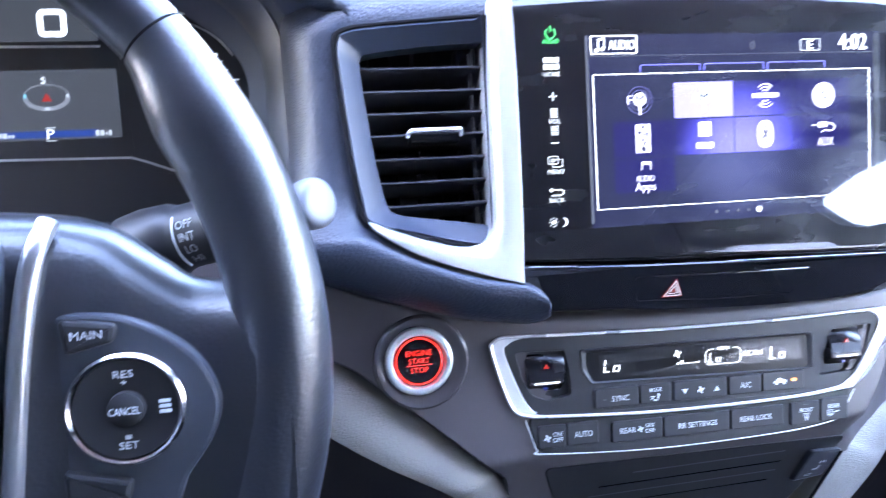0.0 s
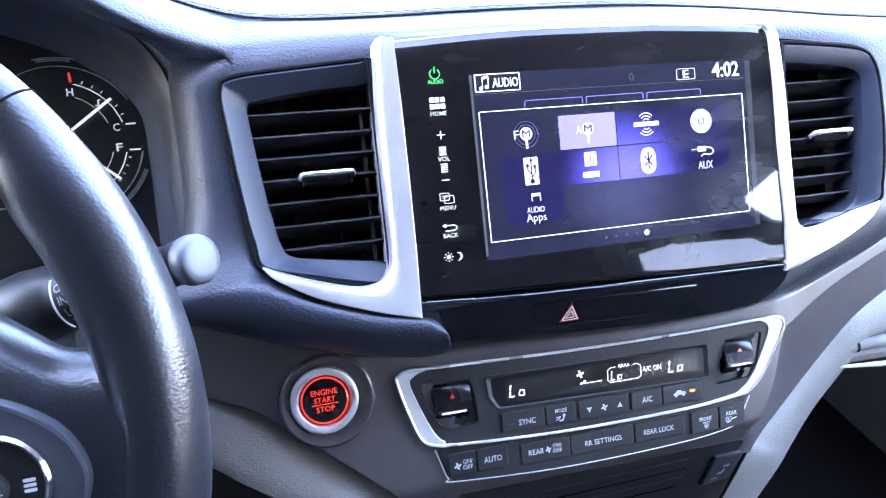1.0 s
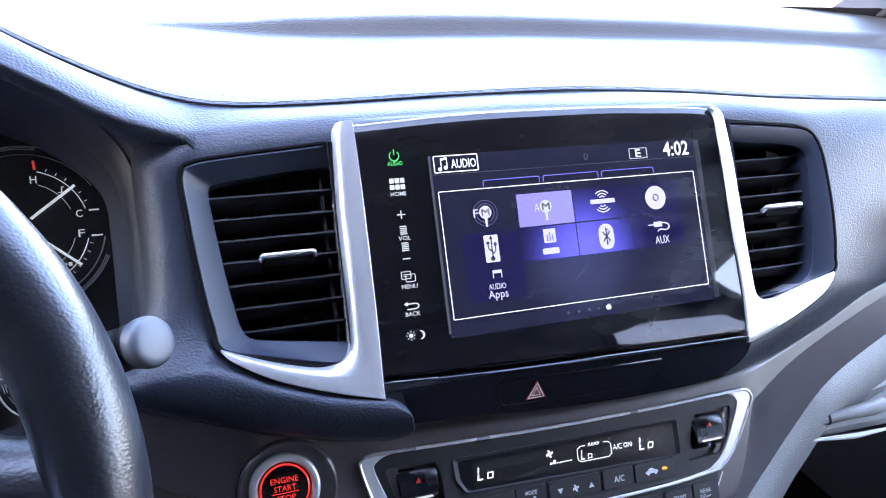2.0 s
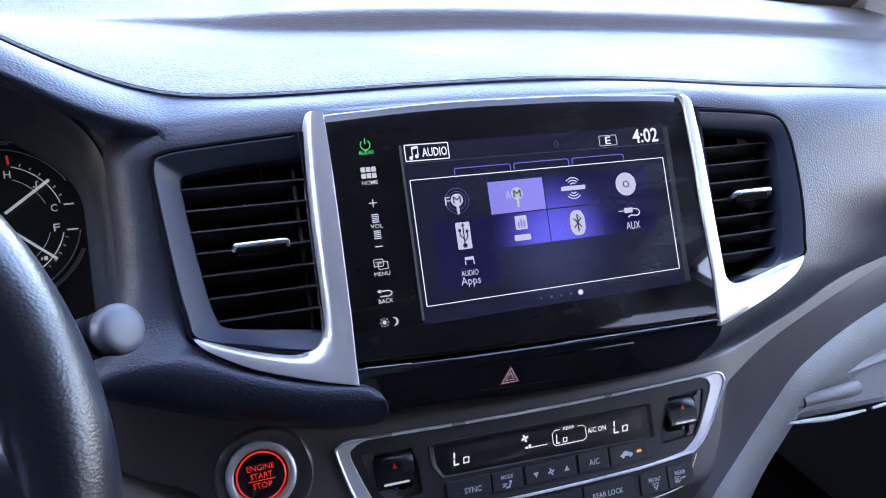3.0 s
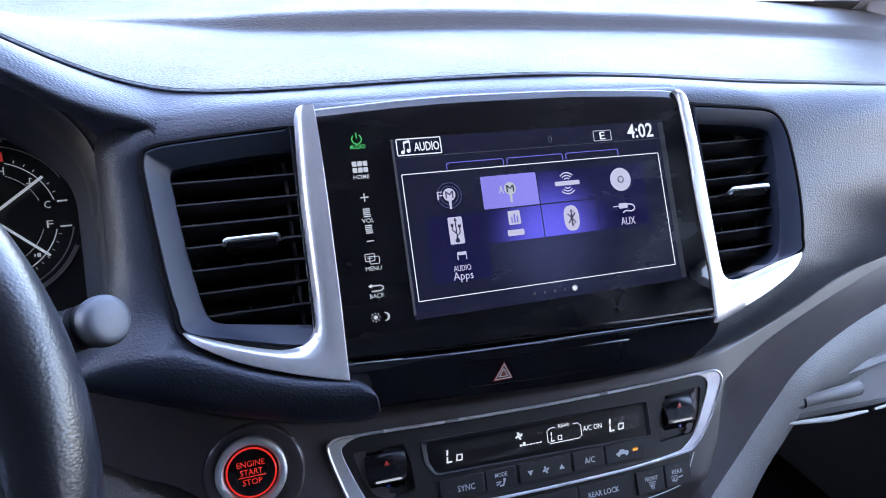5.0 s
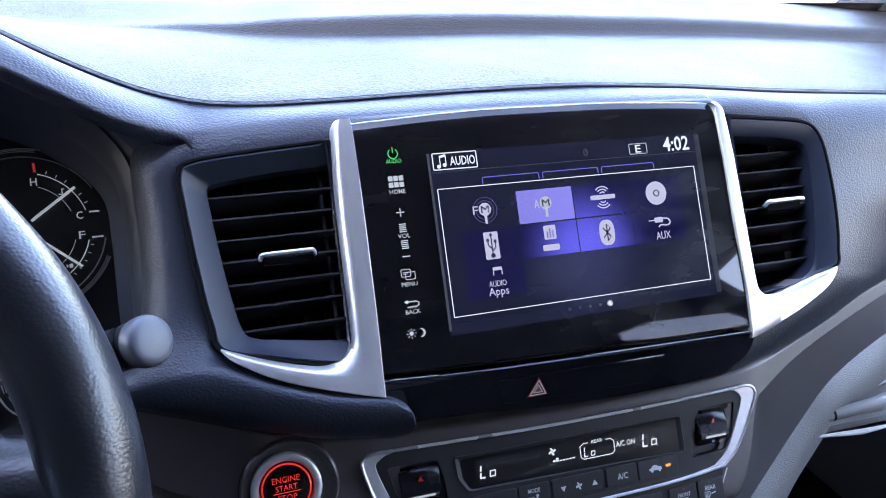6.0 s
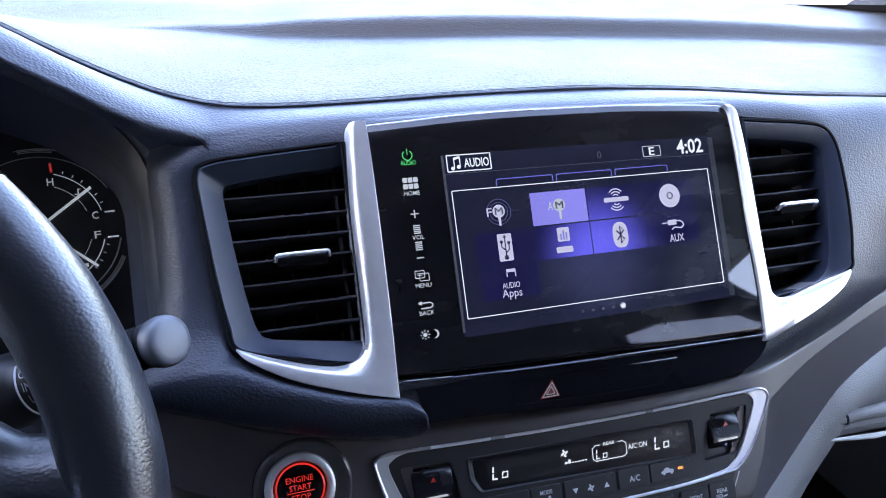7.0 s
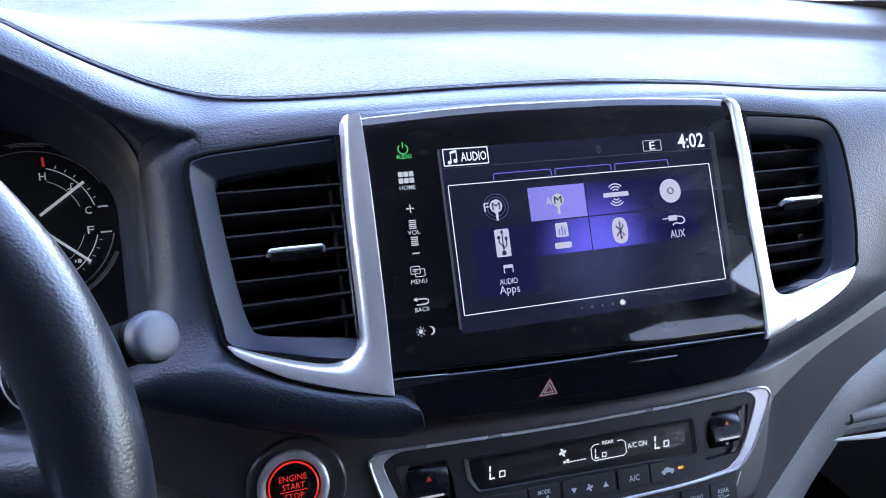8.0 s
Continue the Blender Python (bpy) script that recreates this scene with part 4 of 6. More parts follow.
outer = [(-0.1287, -0.0050), (-0.1268, 0.0000), (-0.1210, 0.0021), (-0.1050, 0.0018), (-0.0262, 0.0000), (0.0503, 0.0002), (0.1100, 0.0018), (0.1235, 0.0018), (0.1282, -0.0018), (0.1268, -0.0090), (0.1115, -0.0335),
         (0.1005, -0.0436), (0.0905, -0.0462), (0.0470, -0.0489), (-0.0299, -0.0489), (-0.0960, -0.0454), (-0.1080, -0.0441), (-0.1165, -0.0400), (-0.1225, -0.0265)]
inner = [(-0.1205, -0.0075), (-0.1182, -0.0024), (-0.1115, 0.0000), (-0.1000, 0.0002), (-0.0265, -0.0013), (0.0501, -0.0011), (0.1000, 0.0004), (0.1112, -0.0002), (0.1166, -0.0042), (0.1154, -0.0110), (0.1036, -0.0332),
         (0.0950, -0.0416), (0.0850, -0.0449), (0.0472, -0.0476), (-0.0298, -0.0477), (-0.0960, -0.0442), (-0.1035, -0.0418), (-0.1080, -0.0376), (-0.1132, -0.0272)]
outer, inner = dense_pair(outer, inner)
part("silver_frame", ringplate(outer, inner, CF - 0.0008, 0.008, 0.0004, inner_front=CF - 0.0003), PALESILVER, climate, "satin silver frame")
part("frame_bead", tube([(p.x, CF - 0.0008, p.y) for p in inset(outer, 0.0006)], 0.0009, 8, 1.0, True), BRIGHT, climate, "bright rounded outer edge of the frame")
wells = {-1: rounded([(-0.1150, -0.0072), (-0.0862, -0.0080), (-0.0835, -0.0182), (-0.0822, -0.0345), (-0.0965, -0.0362), (-0.1052, -0.0330), (-0.1115, -0.0219)], [0.002, 0.002, 0.006, 0.003, 0.006, 0.008, 0.006], 5),
         1: rounded([(0.0846, -0.0088), (0.1122, -0.0070), (0.1086, -0.0225), (0.1005, -0.0355), (0.0758, -0.0372), (0.0762, -0.0315), (0.0800, -0.0204)], [0.002, 0.002, 0.006, 0.004, 0.002, 0.004, 0.006], 5)}
window_edge = rounded([(-0.0772, -0.0085), (0.0712, -0.0096), (0.0715, -0.0315), (-0.0705, -0.0290), (-0.0760, -0.0210)], [0.002, 0.002, 0.002, 0.004, 0.004], 5)
part("face", holed_plate(inset(inner, -0.0003), [wells[-1], wells[1], window_edge], CF + 0.0005, 0.008), BUTTON, climate)
for edge in wells.values():
    steps = [(-0.0004, CF + 0.0002), (0.0002, CF + 0.0003), (0.0004, CF + 0.0007), (0.0005, CF + 0.0032)]
    bm = loft([[(p.x, y, p.y) for p in inset(edge, d)] + [(inset(edge, d)[0].x, y, inset(edge, d)[0].y)] for d, y in steps])
    part("rocker_well", merge(bm, holed_plate(edge, [], CF + 0.0032, 0.0072)), BUTTON, climate, "dark rounded recess of a rocker", angle=40)
part("housing", slab(inner, 0.0075, 0.012, 0.0004), DARK, climate)
glass_edge = rounded([(-0.0730, -0.0112), (0.0668, -0.0118), (0.0672, -0.0302), (-0.0690, -0.0272), (-0.0722, -0.0210)], [0.002, 0.002, 0.002, 0.004, 0.004], 5)
part("window_bezel", ringplate(window_edge, glass_edge, CF - 0.0004, 0.006, 0.0004, inner_front=CF + 0.0004), BUTTON, climate)
part("display_window", slab(window_edge, CF + 0.0003, 0.006, 0.0003), SMOKED, climate)
low = rounded([(-0.1085, -0.0446), (0.0990, -0.0452), (0.0925, -0.0622), (0.0830, -0.0664), (0.0456, -0.0700), (-0.0316, -0.0710), (-0.0985, -0.0668), (-0.1045, -0.0620)], 0.004, 4)
part("lower_face", slab(low, CF + 0.0003, 0.01, 0.0008), BUTTON, climate)

# ---- lower black panel ----
audio = thing("disc_player", "black disc player panel with fine slots", "disc player")
bm = slab(rounded([(-0.108, -0.2150), (0.094, -0.2215), (0.076, -0.275), (-0.085, -0.275)], 0.004, 4), PLATE_Y - 0.001, PLATE_Y + 0.02, 0.0008, sink)
part("face", bm, BUTTON, audio)

# ---- steering wheel ----
WX, WY, WZ, WR = -0.398, -0.100, -0.106, 0.1583
wheel = thing("steering_wheel", "dark leather-wrapped steering wheel with silver spoke trim", "steering wheel", BASE @ pose(WX, WY, WZ))
RIM = mat("rim_leather", (0.012, 0.013, 0.017), 0.30, spec=0.7, cells=0.24, cell_size=860, vary=0.15)


def grip_radius(a):
    """Rim thickness at an angle in degrees: full at the sides, slimmer over the top."""
    t = min(1.0, max(0.0, (62 - abs(a - 90)) / 13)) if 0 <= a <= 180 else 0.0
    return 0.0158 - 0.0044 * t * t * (3 - 2 * t)


ring, thick = [], []
for k in range(240):
    r = grip_radius(k * 1.5)
    ring.append(((WR + 0.0158 - r) * math.cos(radians(k * 1.5)), 0, (WR + 0.0158 - r) * math.sin(radians(k * 1.5))))
    thick.append(r)
part("rim", tube(ring, thick, 28, 1.08, True), RIM, wheel, "dark grained leather rim")
hub = rounded([(-0.085, 0.052), (0.085, 0.052), (0.0765, -0.035), (0.045, -0.085), (-0.045, -0.085), (-0.0765, -0.035)], 0.02, 6)
part("hub_cover", slab(hub, -0.032, 0.02, 0.008), PLASTIC, wheel, "smooth dark hub cover")

# ---- instruments ----
cluster = thing("instrument_cluster", "instrument cluster with a temperature and fuel dial and small lit displays", "instrument cluster")
part("back_plate", slab(rounded([(-0.52, -0.075), (-0.250, -0.075), (-0.245, 0.03), (-0.28, 0.09), (-0.49, 0.09), (-0.525, 0.03)], 0.02, 5), 0.119, 0.125, 0.001), DIALMAT, cluster)
GX, GZ, GR = -0.3075, 0.0140, 0.0477
# ---- wiper stalk ----
stalk = thing("wiper_stalk", "black wiper stalk with a round grey end", "control stalk")
A, B = Vector((-0.318, -0.008, -0.076)), Vector((-0.2272, -0.050, -0.0570))
ax = (B - A).normalized()
up = ax.to_track_quat("Z", "Y").to_matrix().to_4x4()
L = (B - A).length
m = Matrix.Translation(A) @ up
part("arm", revolve([(0.0001, -0.01), (0.0150, -0.01), (0.0158, L * 0.02), (0.0150, L * 0.05), (0.0120, L * 0.06), (0.0120, L * 0.11), (0.0155, L * 0.14), (0.0165, L * 0.24), (0.0158, L * 0.36), (0.0142, L * 0.40), (0.0138, L * 0.42), (0.0138, L * 0.62), (0.0112, L * 0.64), (0.0114, L * 0.66), (0.0105, L * 0.80), (0.0090, L * 0.85), (0.0090, L * 0.9), (0.0001, L * 0.9)], 40, m), SLATPL, stalk)
km = Matrix.Translation(B + Vector((0.0025, 0, 0.0))) @ Vector((0.70, -0.71, 0.10)).to_track_quat("Z", "Y").to_matrix().to_4x4()
knob = part("end_knob", revolve([(0.0001, -0.016), (0.0078, -0.016), (0.0094, -0.013), (0.0098, -0.0070), (0.0098, -0.0060), (0.0001, -0.0058)], 48, km), SLATPL, stalk)
part("end_cap", revolve([(0.0092, -0.0066), (0.0104, -0.0060), (0.0107, -0.0035), (0.0106, -0.0010), (0.0101, 0.0006), (0.0092, 0.0015), (0.0070, 0.0021), (0.0001, 0.0023)], 48, km), KNOBGREY, knob, "smooth grey round end")

# ---- what the screen shows ----
def lit_tile(name, color, peak, cx, cz, spread, floor_level):
    """A screen area whose glow falls off from the middle of the backlight."""
    color = (color[0], color[1] * 0.95, color[2])
    m = glow(name, color, 1.0, (0.003, 0.003, 0.004), 0.1)
    n, l = m.node_tree.nodes, m.node_tree.links
    screen_gloss(m)
    co = n.new("ShaderNodeTexCoord")
    d = n.new("ShaderNodeVectorMath")
    d.operation = "DISTANCE"
    d.inputs[1].default_value = (cx, 0, cz)
    l.new(co.outputs["Object"], d.inputs[0])
    r = n.new("ShaderNodeMapRange")
    r.interpolation_type = "SMOOTHERSTEP"
    r.inputs[1].default_value, r.inputs[2].default_value, r.inputs[3].default_value, r.inputs[4].default_value = 0.0, spread, peak * LIT, floor_level * LIT
    l.new(d.outputs["Value"], r.inputs[0])
    l.new(r.outputs[0], n["Principled BSDF"].inputs["Emission Strength"])
    return m


SCREEN = lit_tile("screen_ground", (0.13, 0.155, 0.36), 0.28, 0.0, -0.044, 0.052, 0.085)
TILE = lit_tile("screen_tile", (0.14, 0.135, 0.80), 1.05, 0.002, -0.042, 0.046, 0.065)
TILE_ON = lit_tile("screen_tile_on", (0.31, 0.29, 0.86), 0.95, 0.0, -0.02, 0.08, 0.75)
LINE_BLUE = screen_gloss(glow("screen_blue_line", (0.18, 0.18, 0.78), 0.75))
RING_BLUE = screen_gloss(glow("screen_dim_ring", (0.18, 0.17, 0.50), 0.35))
LILAC = screen_gloss(glow("screen_lilac", (0.74, 0.69, 0.88), 0.8))
GREYED = screen_gloss(glow("screen_grey", (0.30, 0.32, 0.42), 0.16))
KEYWHITE = screen_gloss(glow("key_white", (0.9, 0.93, 1.0), 0.62))
NAVY = screen_gloss(glow("screen_navy", (0.02, 0.02, 0.07), 0.5))

screen = [o for o in display.children if o.name.startswith("screen")][0]
screen.data.materials[0] = SCREEN
SF = -0.0003


def show(name, bm, material, label=""):
    return part(name, bm, material, screen, label, smooth=False)


def outline2(pts, w, front=SF, t=0.0002):
    return line2(pts, w, front, t, True)


for c, (xa, xb) in enumerate(((-0.0715, -0.0375), (-0.0368, -0.0025), (-0.0018, 0.0338), (0.0345, 0.0690))):
    for r, (za, zb) in enumerate(((-0.0235, -0.0050), (-0.0428, -0.0243), (-0.0612, -0.0436))):
        if r == 2 and c:
            continue
        if (r, c) == (0, 0):
            continue
        show("tile", patch2(box2(xa, za, xb, zb, 0.0002, 1), SF, 0.0001), TILE_ON if (r, c) == (0, 1) else TILE)
T2 = SF - 0.0001
show("white_frame", outline2(box2(-0.0815, -0.0690, 0.0815, 0.0, 0.0002, 1), 0.0005), WHITE_ON)
show("header_box", outline2(box2(-0.0821, 0.0105, -0.0570, 0.0194, 0.0004, 2), 0.0006), WHITE_ON)
show("lettering", lettering("AUDIO", -0.0652, 0.01480, 0.0050, SF, 0.0145, bold=0.012), WHITE_ON)
note = merge(patch2(disc2(-0.0790, 0.0122, 0.0011, 12), SF), patch2(disc2(-0.0757, 0.0129, 0.0011, 12), SF),
             line2([(-0.0781, 0.0122), (-0.0781, 0.0178)], 0.0005, SF), line2([(-0.0748, 0.0129), (-0.0748, 0.0184)], 0.0005, SF), line2([(-0.0783, 0.0174), (-0.0746, 0.0182)], 0.0013, SF))
show("music_note", note, WHITE_ON)
show("header_line", line2([(-0.0834, 0.0093), (0.0850, 0.0090)], 0.0003, SF), GREYED)
for xa, xb in ((-0.0553, -0.0213), (-0.0189, 0.0162), (0.0186, 0.0536)):
    show("tab", line2([Vector(p) for p in [(xa, 0.0008)]] + [p for p in rounded([(xa, 0.0004), (xa, 0.0044), (xb, 0.0044), (xb, 0.0004)], 0.0012, 4)[5:15]] + [Vector((xb, 0.0008))], 0.0005, SF), LINE_BLUE)
show("letter_box", outline2(box2(0.0389, 0.0103, 0.0507, 0.0163, 0.0004, 2), 0.0004), WHITE_DIM)
show("lettering", lettering("E", 0.0448, 0.0133, 0.0046, SF, 0.0036, bold=0.01), WHITE_ON)
show("clock", lettering("4:02", 0.0713, 0.0146, 0.0088, SF, 0.0180, bold=0.014), WHITE_ON)
show("small_mark", outline2([Vector((0.0099 + 0.0011 * math.cos(a), 0.0135 + 0.0019 * math.sin(a))) for a in (k / 16 * math.tau for k in range(16))], 0.0005), GREYED)
show("scroll_edge", patch2(box2(-0.0852, -0.0760, -0.0838, 0.0196, 0.0002, 1), SF), GREYED)
show("scroll_edge", patch2(box2(0.0845, -0.0775, 0.0880, 0.0190, 0.0002, 1), SF), screen_gloss(glow("screen_edge", (0.3, 0.34, 0.45), 0.05)))
for k in range(5):
    show("page_dot", patch2(disc2(-0.0138 + 0.0064 * k, -0.0740, 0.0012 if k == 4 else 0.0009, 12), SF), WHITE_ON if k == 4 else GREYED)
show("page_dot", outline2(disc2(0.0118, -0.0740, 0.0016, 14), 0.0003), WHITE_DIM)


def aerial(x, z, letter, wave, ink=LILAC):
    bm = merge(patch2(disc2(x + 0.0010, z, 0.0036, 20), T2), patch2([(x + 0.0002, z - 0.003), (x + 0.0018, z - 0.003), (x + 0.0016, z - 0.0080), (x + 0.0004, z - 0.0080)][::-1], T2))
    show("aerial_sign", bm, ink)
    show("lettering", lettering("M", x + 0.0010, z, 0.0040, T2 - 0.0002, 0.0046), NAVY)
    show("lettering", lettering(letter, x - 0.0045, z - 0.0002, 0.0046, T2, 0.0030), ink)
    for r in wave:
        show("wave", outline2(disc2(x + 0.0010, z - 0.0004, r, 28), 0.0004, T2, 0.0001), RING_BLUE)


aerial(-0.0572, -0.0132, "F", (0.0052, 0.0070))
aerial(-0.0206, -0.0130, "A", (), WHITE_DIM)
for s in (1, -1):
    for r in (0.0022, 0.0038, 0.0054):
        pts = [(0.0168 + r * math.sin(a), -0.0132 + s * (0.0008 + r * math.cos(a))) for a in (radians(-48 + 12 * k) for k in range(9))]
        show("radio_wave", line2(pts, 0.0007, T2), LILAC)
show("name_bar", patch2(box2(0.0088, -0.0144, 0.0248, -0.0118, 0.0006), T2 - 0.0001), LILAC)
show("disc", patch2(disc2(0.0525, -0.0140, 0.0070, 32), T2), LILAC)
show("disc_centre", outline2(disc2(0.0525, -0.0140, 0.0018, 16), 0.0006, T2 - 0.0002), NAVY)
show("plug_card", patch2(box2(-0.0592, -0.0408, -0.0509, -0.0258, 0.0007), T2), LILAC)
trident = merge(line2([(-0.0550, -0.0385), (-0.0550, -0.0275)], 0.0006, T2 - 0.0002), line2([(-0.0550, -0.0365), (-0.0529, -0.0345), (-0.0529, -0.0315)], 0.0006, T2 - 0.0002),
                line2([(-0.0550, -0.0350), (-0.0571, -0.0330), (-0.0571, -0.0305)], 0.0006, T2 - 0.0002), patch2(disc2(-0.0550, -0.0388, 0.0013, 12), T2 - 0.0002),
                patch2([(-0.0560, -0.0280), (-0.0550, -0.0262), (-0.0540, -0.0280)][::-1], T2 - 0.0002), patch2(box2(-0.0537, -0.0318, -0.0521, -0.0302, 0.0001, 1), T2 - 0.0002), patch2(disc2(-0.0571, -0.0302, 0.0009, 10), T2 - 0.0002))
show("plug_sign", trident, NAVY)
show("player_card", patch2(box2(-0.0232, -0.0337, -0.0158, -0.0258, 0.0007), T2), LILAC)
show("player_sign", merge(*[line2([(x, -0.0328), (x, -0.0300 + d)], 0.0007, T2 - 0.0002) for x, d in ((-0.0212, 0.0008), (-0.0195, 0.0024), (-0.0178, 0.0012))]), LINE_BLUE)
show("name_bar", patch2(box2(-0.0248, -0.0400, -0.0146, -0.0366, 0.0008), T2), LILAC)
ov = [Vector((0.0164 + 0.0049 * math.copysign(abs(math.cos(a)) ** 0.75, math.cos(a)), -0.0337 + 0.0074 * math.copysign(abs(math.sin(a)) ** 0.75, math.sin(a)))) for a in (k / 28 * math.tau for k in range(28))]
show("link_badge", patch2(ov, T2), LILAC)
show("link_sign", line2([(0.0140, -0.0365), (0.0186, -0.0312), (0.0164, -0.0288), (0.0164, -0.0386), (0.0186, -0.0362), (0.0140, -0.0310)], 0.0007, T2 - 0.0002), NAVY)
show("jack", merge(patch2(box2(0.0488, -0.0315, 0.0545, -0.0284, 0.0003, 1), T2), line2([(0.0448, -0.0300), (0.0490, -0.0300)], 0.0006, T2),
                   line2([(p.x, p.y) for p in through_points([(0.0545, -0.0292, 0), (0.0580, -0.0298, 0), (0.0592, -0.0320, 0), (0.0570, -0.0335, 0), (0.0530, -0.0330, 0), (0.0510, -0.0342, 0)], 20)], 0.0008, T2)), LILAC)
show("lettering", lettering("AUX", 0.0535, -0.0392, 0.0046, T2, 0.0098), LILAC)
show("flag_sign", merge(patch2(box2(-0.0564, -0.0470, -0.0510, -0.0452, 0.0002, 1), T2), line2([(-0.0562, -0.0470), (-0.0562, -0.0496)], 0.0005, T2), line2([(-0.0512, -0.0470), (-0.0512, -0.0496)], 0.0005, T2)), LILAC)
show("lettering", lettering("AUDIO", -0.0545, -0.0541, 0.0032, T2, 0.0102), LILAC)
show("lettering", lettering("Apps", -0.0545, -0.0590, 0.0058, T2, 0.0116), LILAC)

# Touch keys down the glass.
KF = 0.0


def key(name, bm, material=KEYWHITE):
    return part(name, bm, material, display, smooth=False)


kx = -0.1034
arc = [(kx + 0.0026 * math.sin(a), 0.0212 - 0.0026 * math.cos(a)) for a in (radians(-145 + 290 * k / 20) for k in range(21))]
key("power_sign", merge(line2(arc, 0.0005, KF), line2([(kx, 0.0216), (kx, 0.0248)], 0.0005, KF)), GREEN_ON)
key("lettering", lettering("AUDIO", kx, 0.0172, 0.0023, KF, 0.0084, bold=0.006), GREEN_ON)
for i in range(3):
    for j in range(2):
        key("home_square", patch2(box2(-0.1077 + 0.0029 * i, 0.0066 - 0.0034 * j, -0.1052 + 0.0029 * i, 0.0093 - 0.0034 * j, 0.0002, 1), KF))
key("lettering", lettering("HOME", kx, 0.0009, 0.0023, KF, 0.0086, bold=0.003))
key("plus_sign", merge(line2([(kx - 0.0022, -0.0102), (kx + 0.0022, -0.0102)], 0.0006, KF), line2([(kx, -0.0080), (kx, -0.0124)], 0.0006, KF + 0.00001)))
for k in range(5):
    key("volume_bar", patch2(box2(-0.1051, -0.0168 - 0.0010 * k, -0.1013, -0.0162 - 0.0010 * k, 0.0001, 1), KF))
    key("volume_bar", patch2(box2(-0.1051, -0.0256 - 0.0010 * k, -0.1013, -0.0250 - 0.0010 * k, 0.0001, 1), KF))
key("lettering", lettering("VOL", kx + 0.0004, -0.0227, 0.0024, KF, 0.0067, bold=0.003))
key("minus_sign", line2([(kx - 0.0019, -0.0336), (kx + 0.0022, -0.0336)], 0.0006, KF))
key("menu_sign", merge(outline2(box2(-0.1072, -0.0442, -0.1022, -0.0404, 0.0004, 2), 0.0004, KF), outline2(box2(-0.1050, -0.0458, -0.0998, -0.0420, 0.0004, 2), 0.0004, KF), line2([(-0.1063, -0.0418), (-0.1034, -0.0418)], 0.0003, KF), line2([(-0.1063, -0.0428), (-0.1034, -0.0428)], 0.0003, KF)))
key("lettering", lettering("MENU", kx, -0.0482, 0.0023, KF, 0.0086, bold=0.001))
key("back_sign", merge(line2([(-0.1060, -0.0574), (-0.1012, -0.0574), (-0.0998, -0.0582), (-0.0998, -0.0594), (-0.1012, -0.0602), (-0.1062, -0.0602)], 0.0007, KF), patch2([(-0.1056, -0.0562), (-0.1056, -0.0586), (-0.1078, -0.0574)], KF)))
key("lettering", lettering("BACK", kx, -0.0627, 0.0023, KF, 0.0080, bold=0.003))
rays_bm = [patch2(disc2(-0.1058, -0.0739, 0.0011, 12), KF)]
for k in range(8):
    a = k / 8 * math.tau
    rays_bm.append(line2([(-0.1058 + 0.0017 * math.cos(a), -0.0739 + 0.0017 * math.sin(a)), (-0.1058 + 0.0026 * math.cos(a), -0.0739 + 0.0026 * math.sin(a))], 0.0004, KF))
key("sun_sign", merge(*rays_bm))
moon = [(-0.1005 + 0.0023 * math.cos(a), -0.0741 + 0.0023 * math.sin(a)) for a in (radians(-110 + 220 * k / 16) for k in range(17))]
moon += [(-0.1014 + 0.0021 * math.cos(a), -0.0741 + 0.0021 * math.sin(a)) for a in (radians(75 - 150 * k / 12) for k in range(13))]
key("moon_sign", patch2(moon, KF))

# Hazard switch.
hz_edge = rounded([(-0.0612, -0.1062), (-0.0119, -0.1077), (0.0446, -0.1089), (0.0368, -0.1239), (-0.0097, -0.1233), (-0.0563, -0.1204)], 0.0025, 4)
hz = part("hazard_switch", slab(hz_edge, -0.0016, 0.014, 0.0005, strip_lean), STRIPBLACK, strip)
# The glint on the switch's top edge is put in as silver.
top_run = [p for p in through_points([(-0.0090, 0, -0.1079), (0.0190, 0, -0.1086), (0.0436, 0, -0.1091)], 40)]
part("switch_glint", tube([(p.x, -0.0016 + strip_lean(p.x, p.z), p.z + 0.0003) for p in top_run], [0.00022 * min(1.0, (k + 1) / 20) for k in range(40)], 6), SILVER, hz, "silver line painted as the switch edge's highlight")
part("edge", tube([(p.x, -0.0012 + strip_lean(p.x, p.y), p.y) for p in hz_edge], 0.00034, 8, 1.0, True), PIANO, hz)
HX, HZ, HF = -0.0368, -0.1158, -0.0016


def tri(r):
    return [Vector((HX + r * math.cos(a), HZ + r * math.sin(a))) for a in (radians(90 + 120 * k) for k in range(3))]


HAZ_RED = glow("hazard_red", (0.5, 0.03, 0.04), 0.2, (0.06, 0.005, 0.006), 0.5)
HAZ_WHITE = glow("hazard_white", (0.9, 0.85, 0.88), 0.5, (0.4, 0.36, 0.37), 0.5)
HAZ_DARK = mat("hazard_ground", (0.006, 0.005, 0.006), 0.6, spec=0.05)
for m in (HAZ_RED, HAZ_WHITE):
    m.node_tree.nodes["Principled BSDF"].inputs["Specular IOR Level"].default_value = 0.05
part("triangle_ground", patch2(tri(0.0072), HF - 0.0006, 0.0001, strip_lean), HAZ_RED, hz)
part("triangle_middle", patch2(tri(0.0062), HF - 0.0008, 0.0001, strip_lean), HAZ_DARK, hz)
part("triangle_line", line2(tri(0.0056), 0.0006, HF - 0.0010, 0.0001, True, strip_lean), HAZ_WHITE, hz)
part("triangle_line", line2(tri(0.0030), 0.0005, HF - 0.0010, 0.0001, True, strip_lean), HAZ_WHITE, hz)
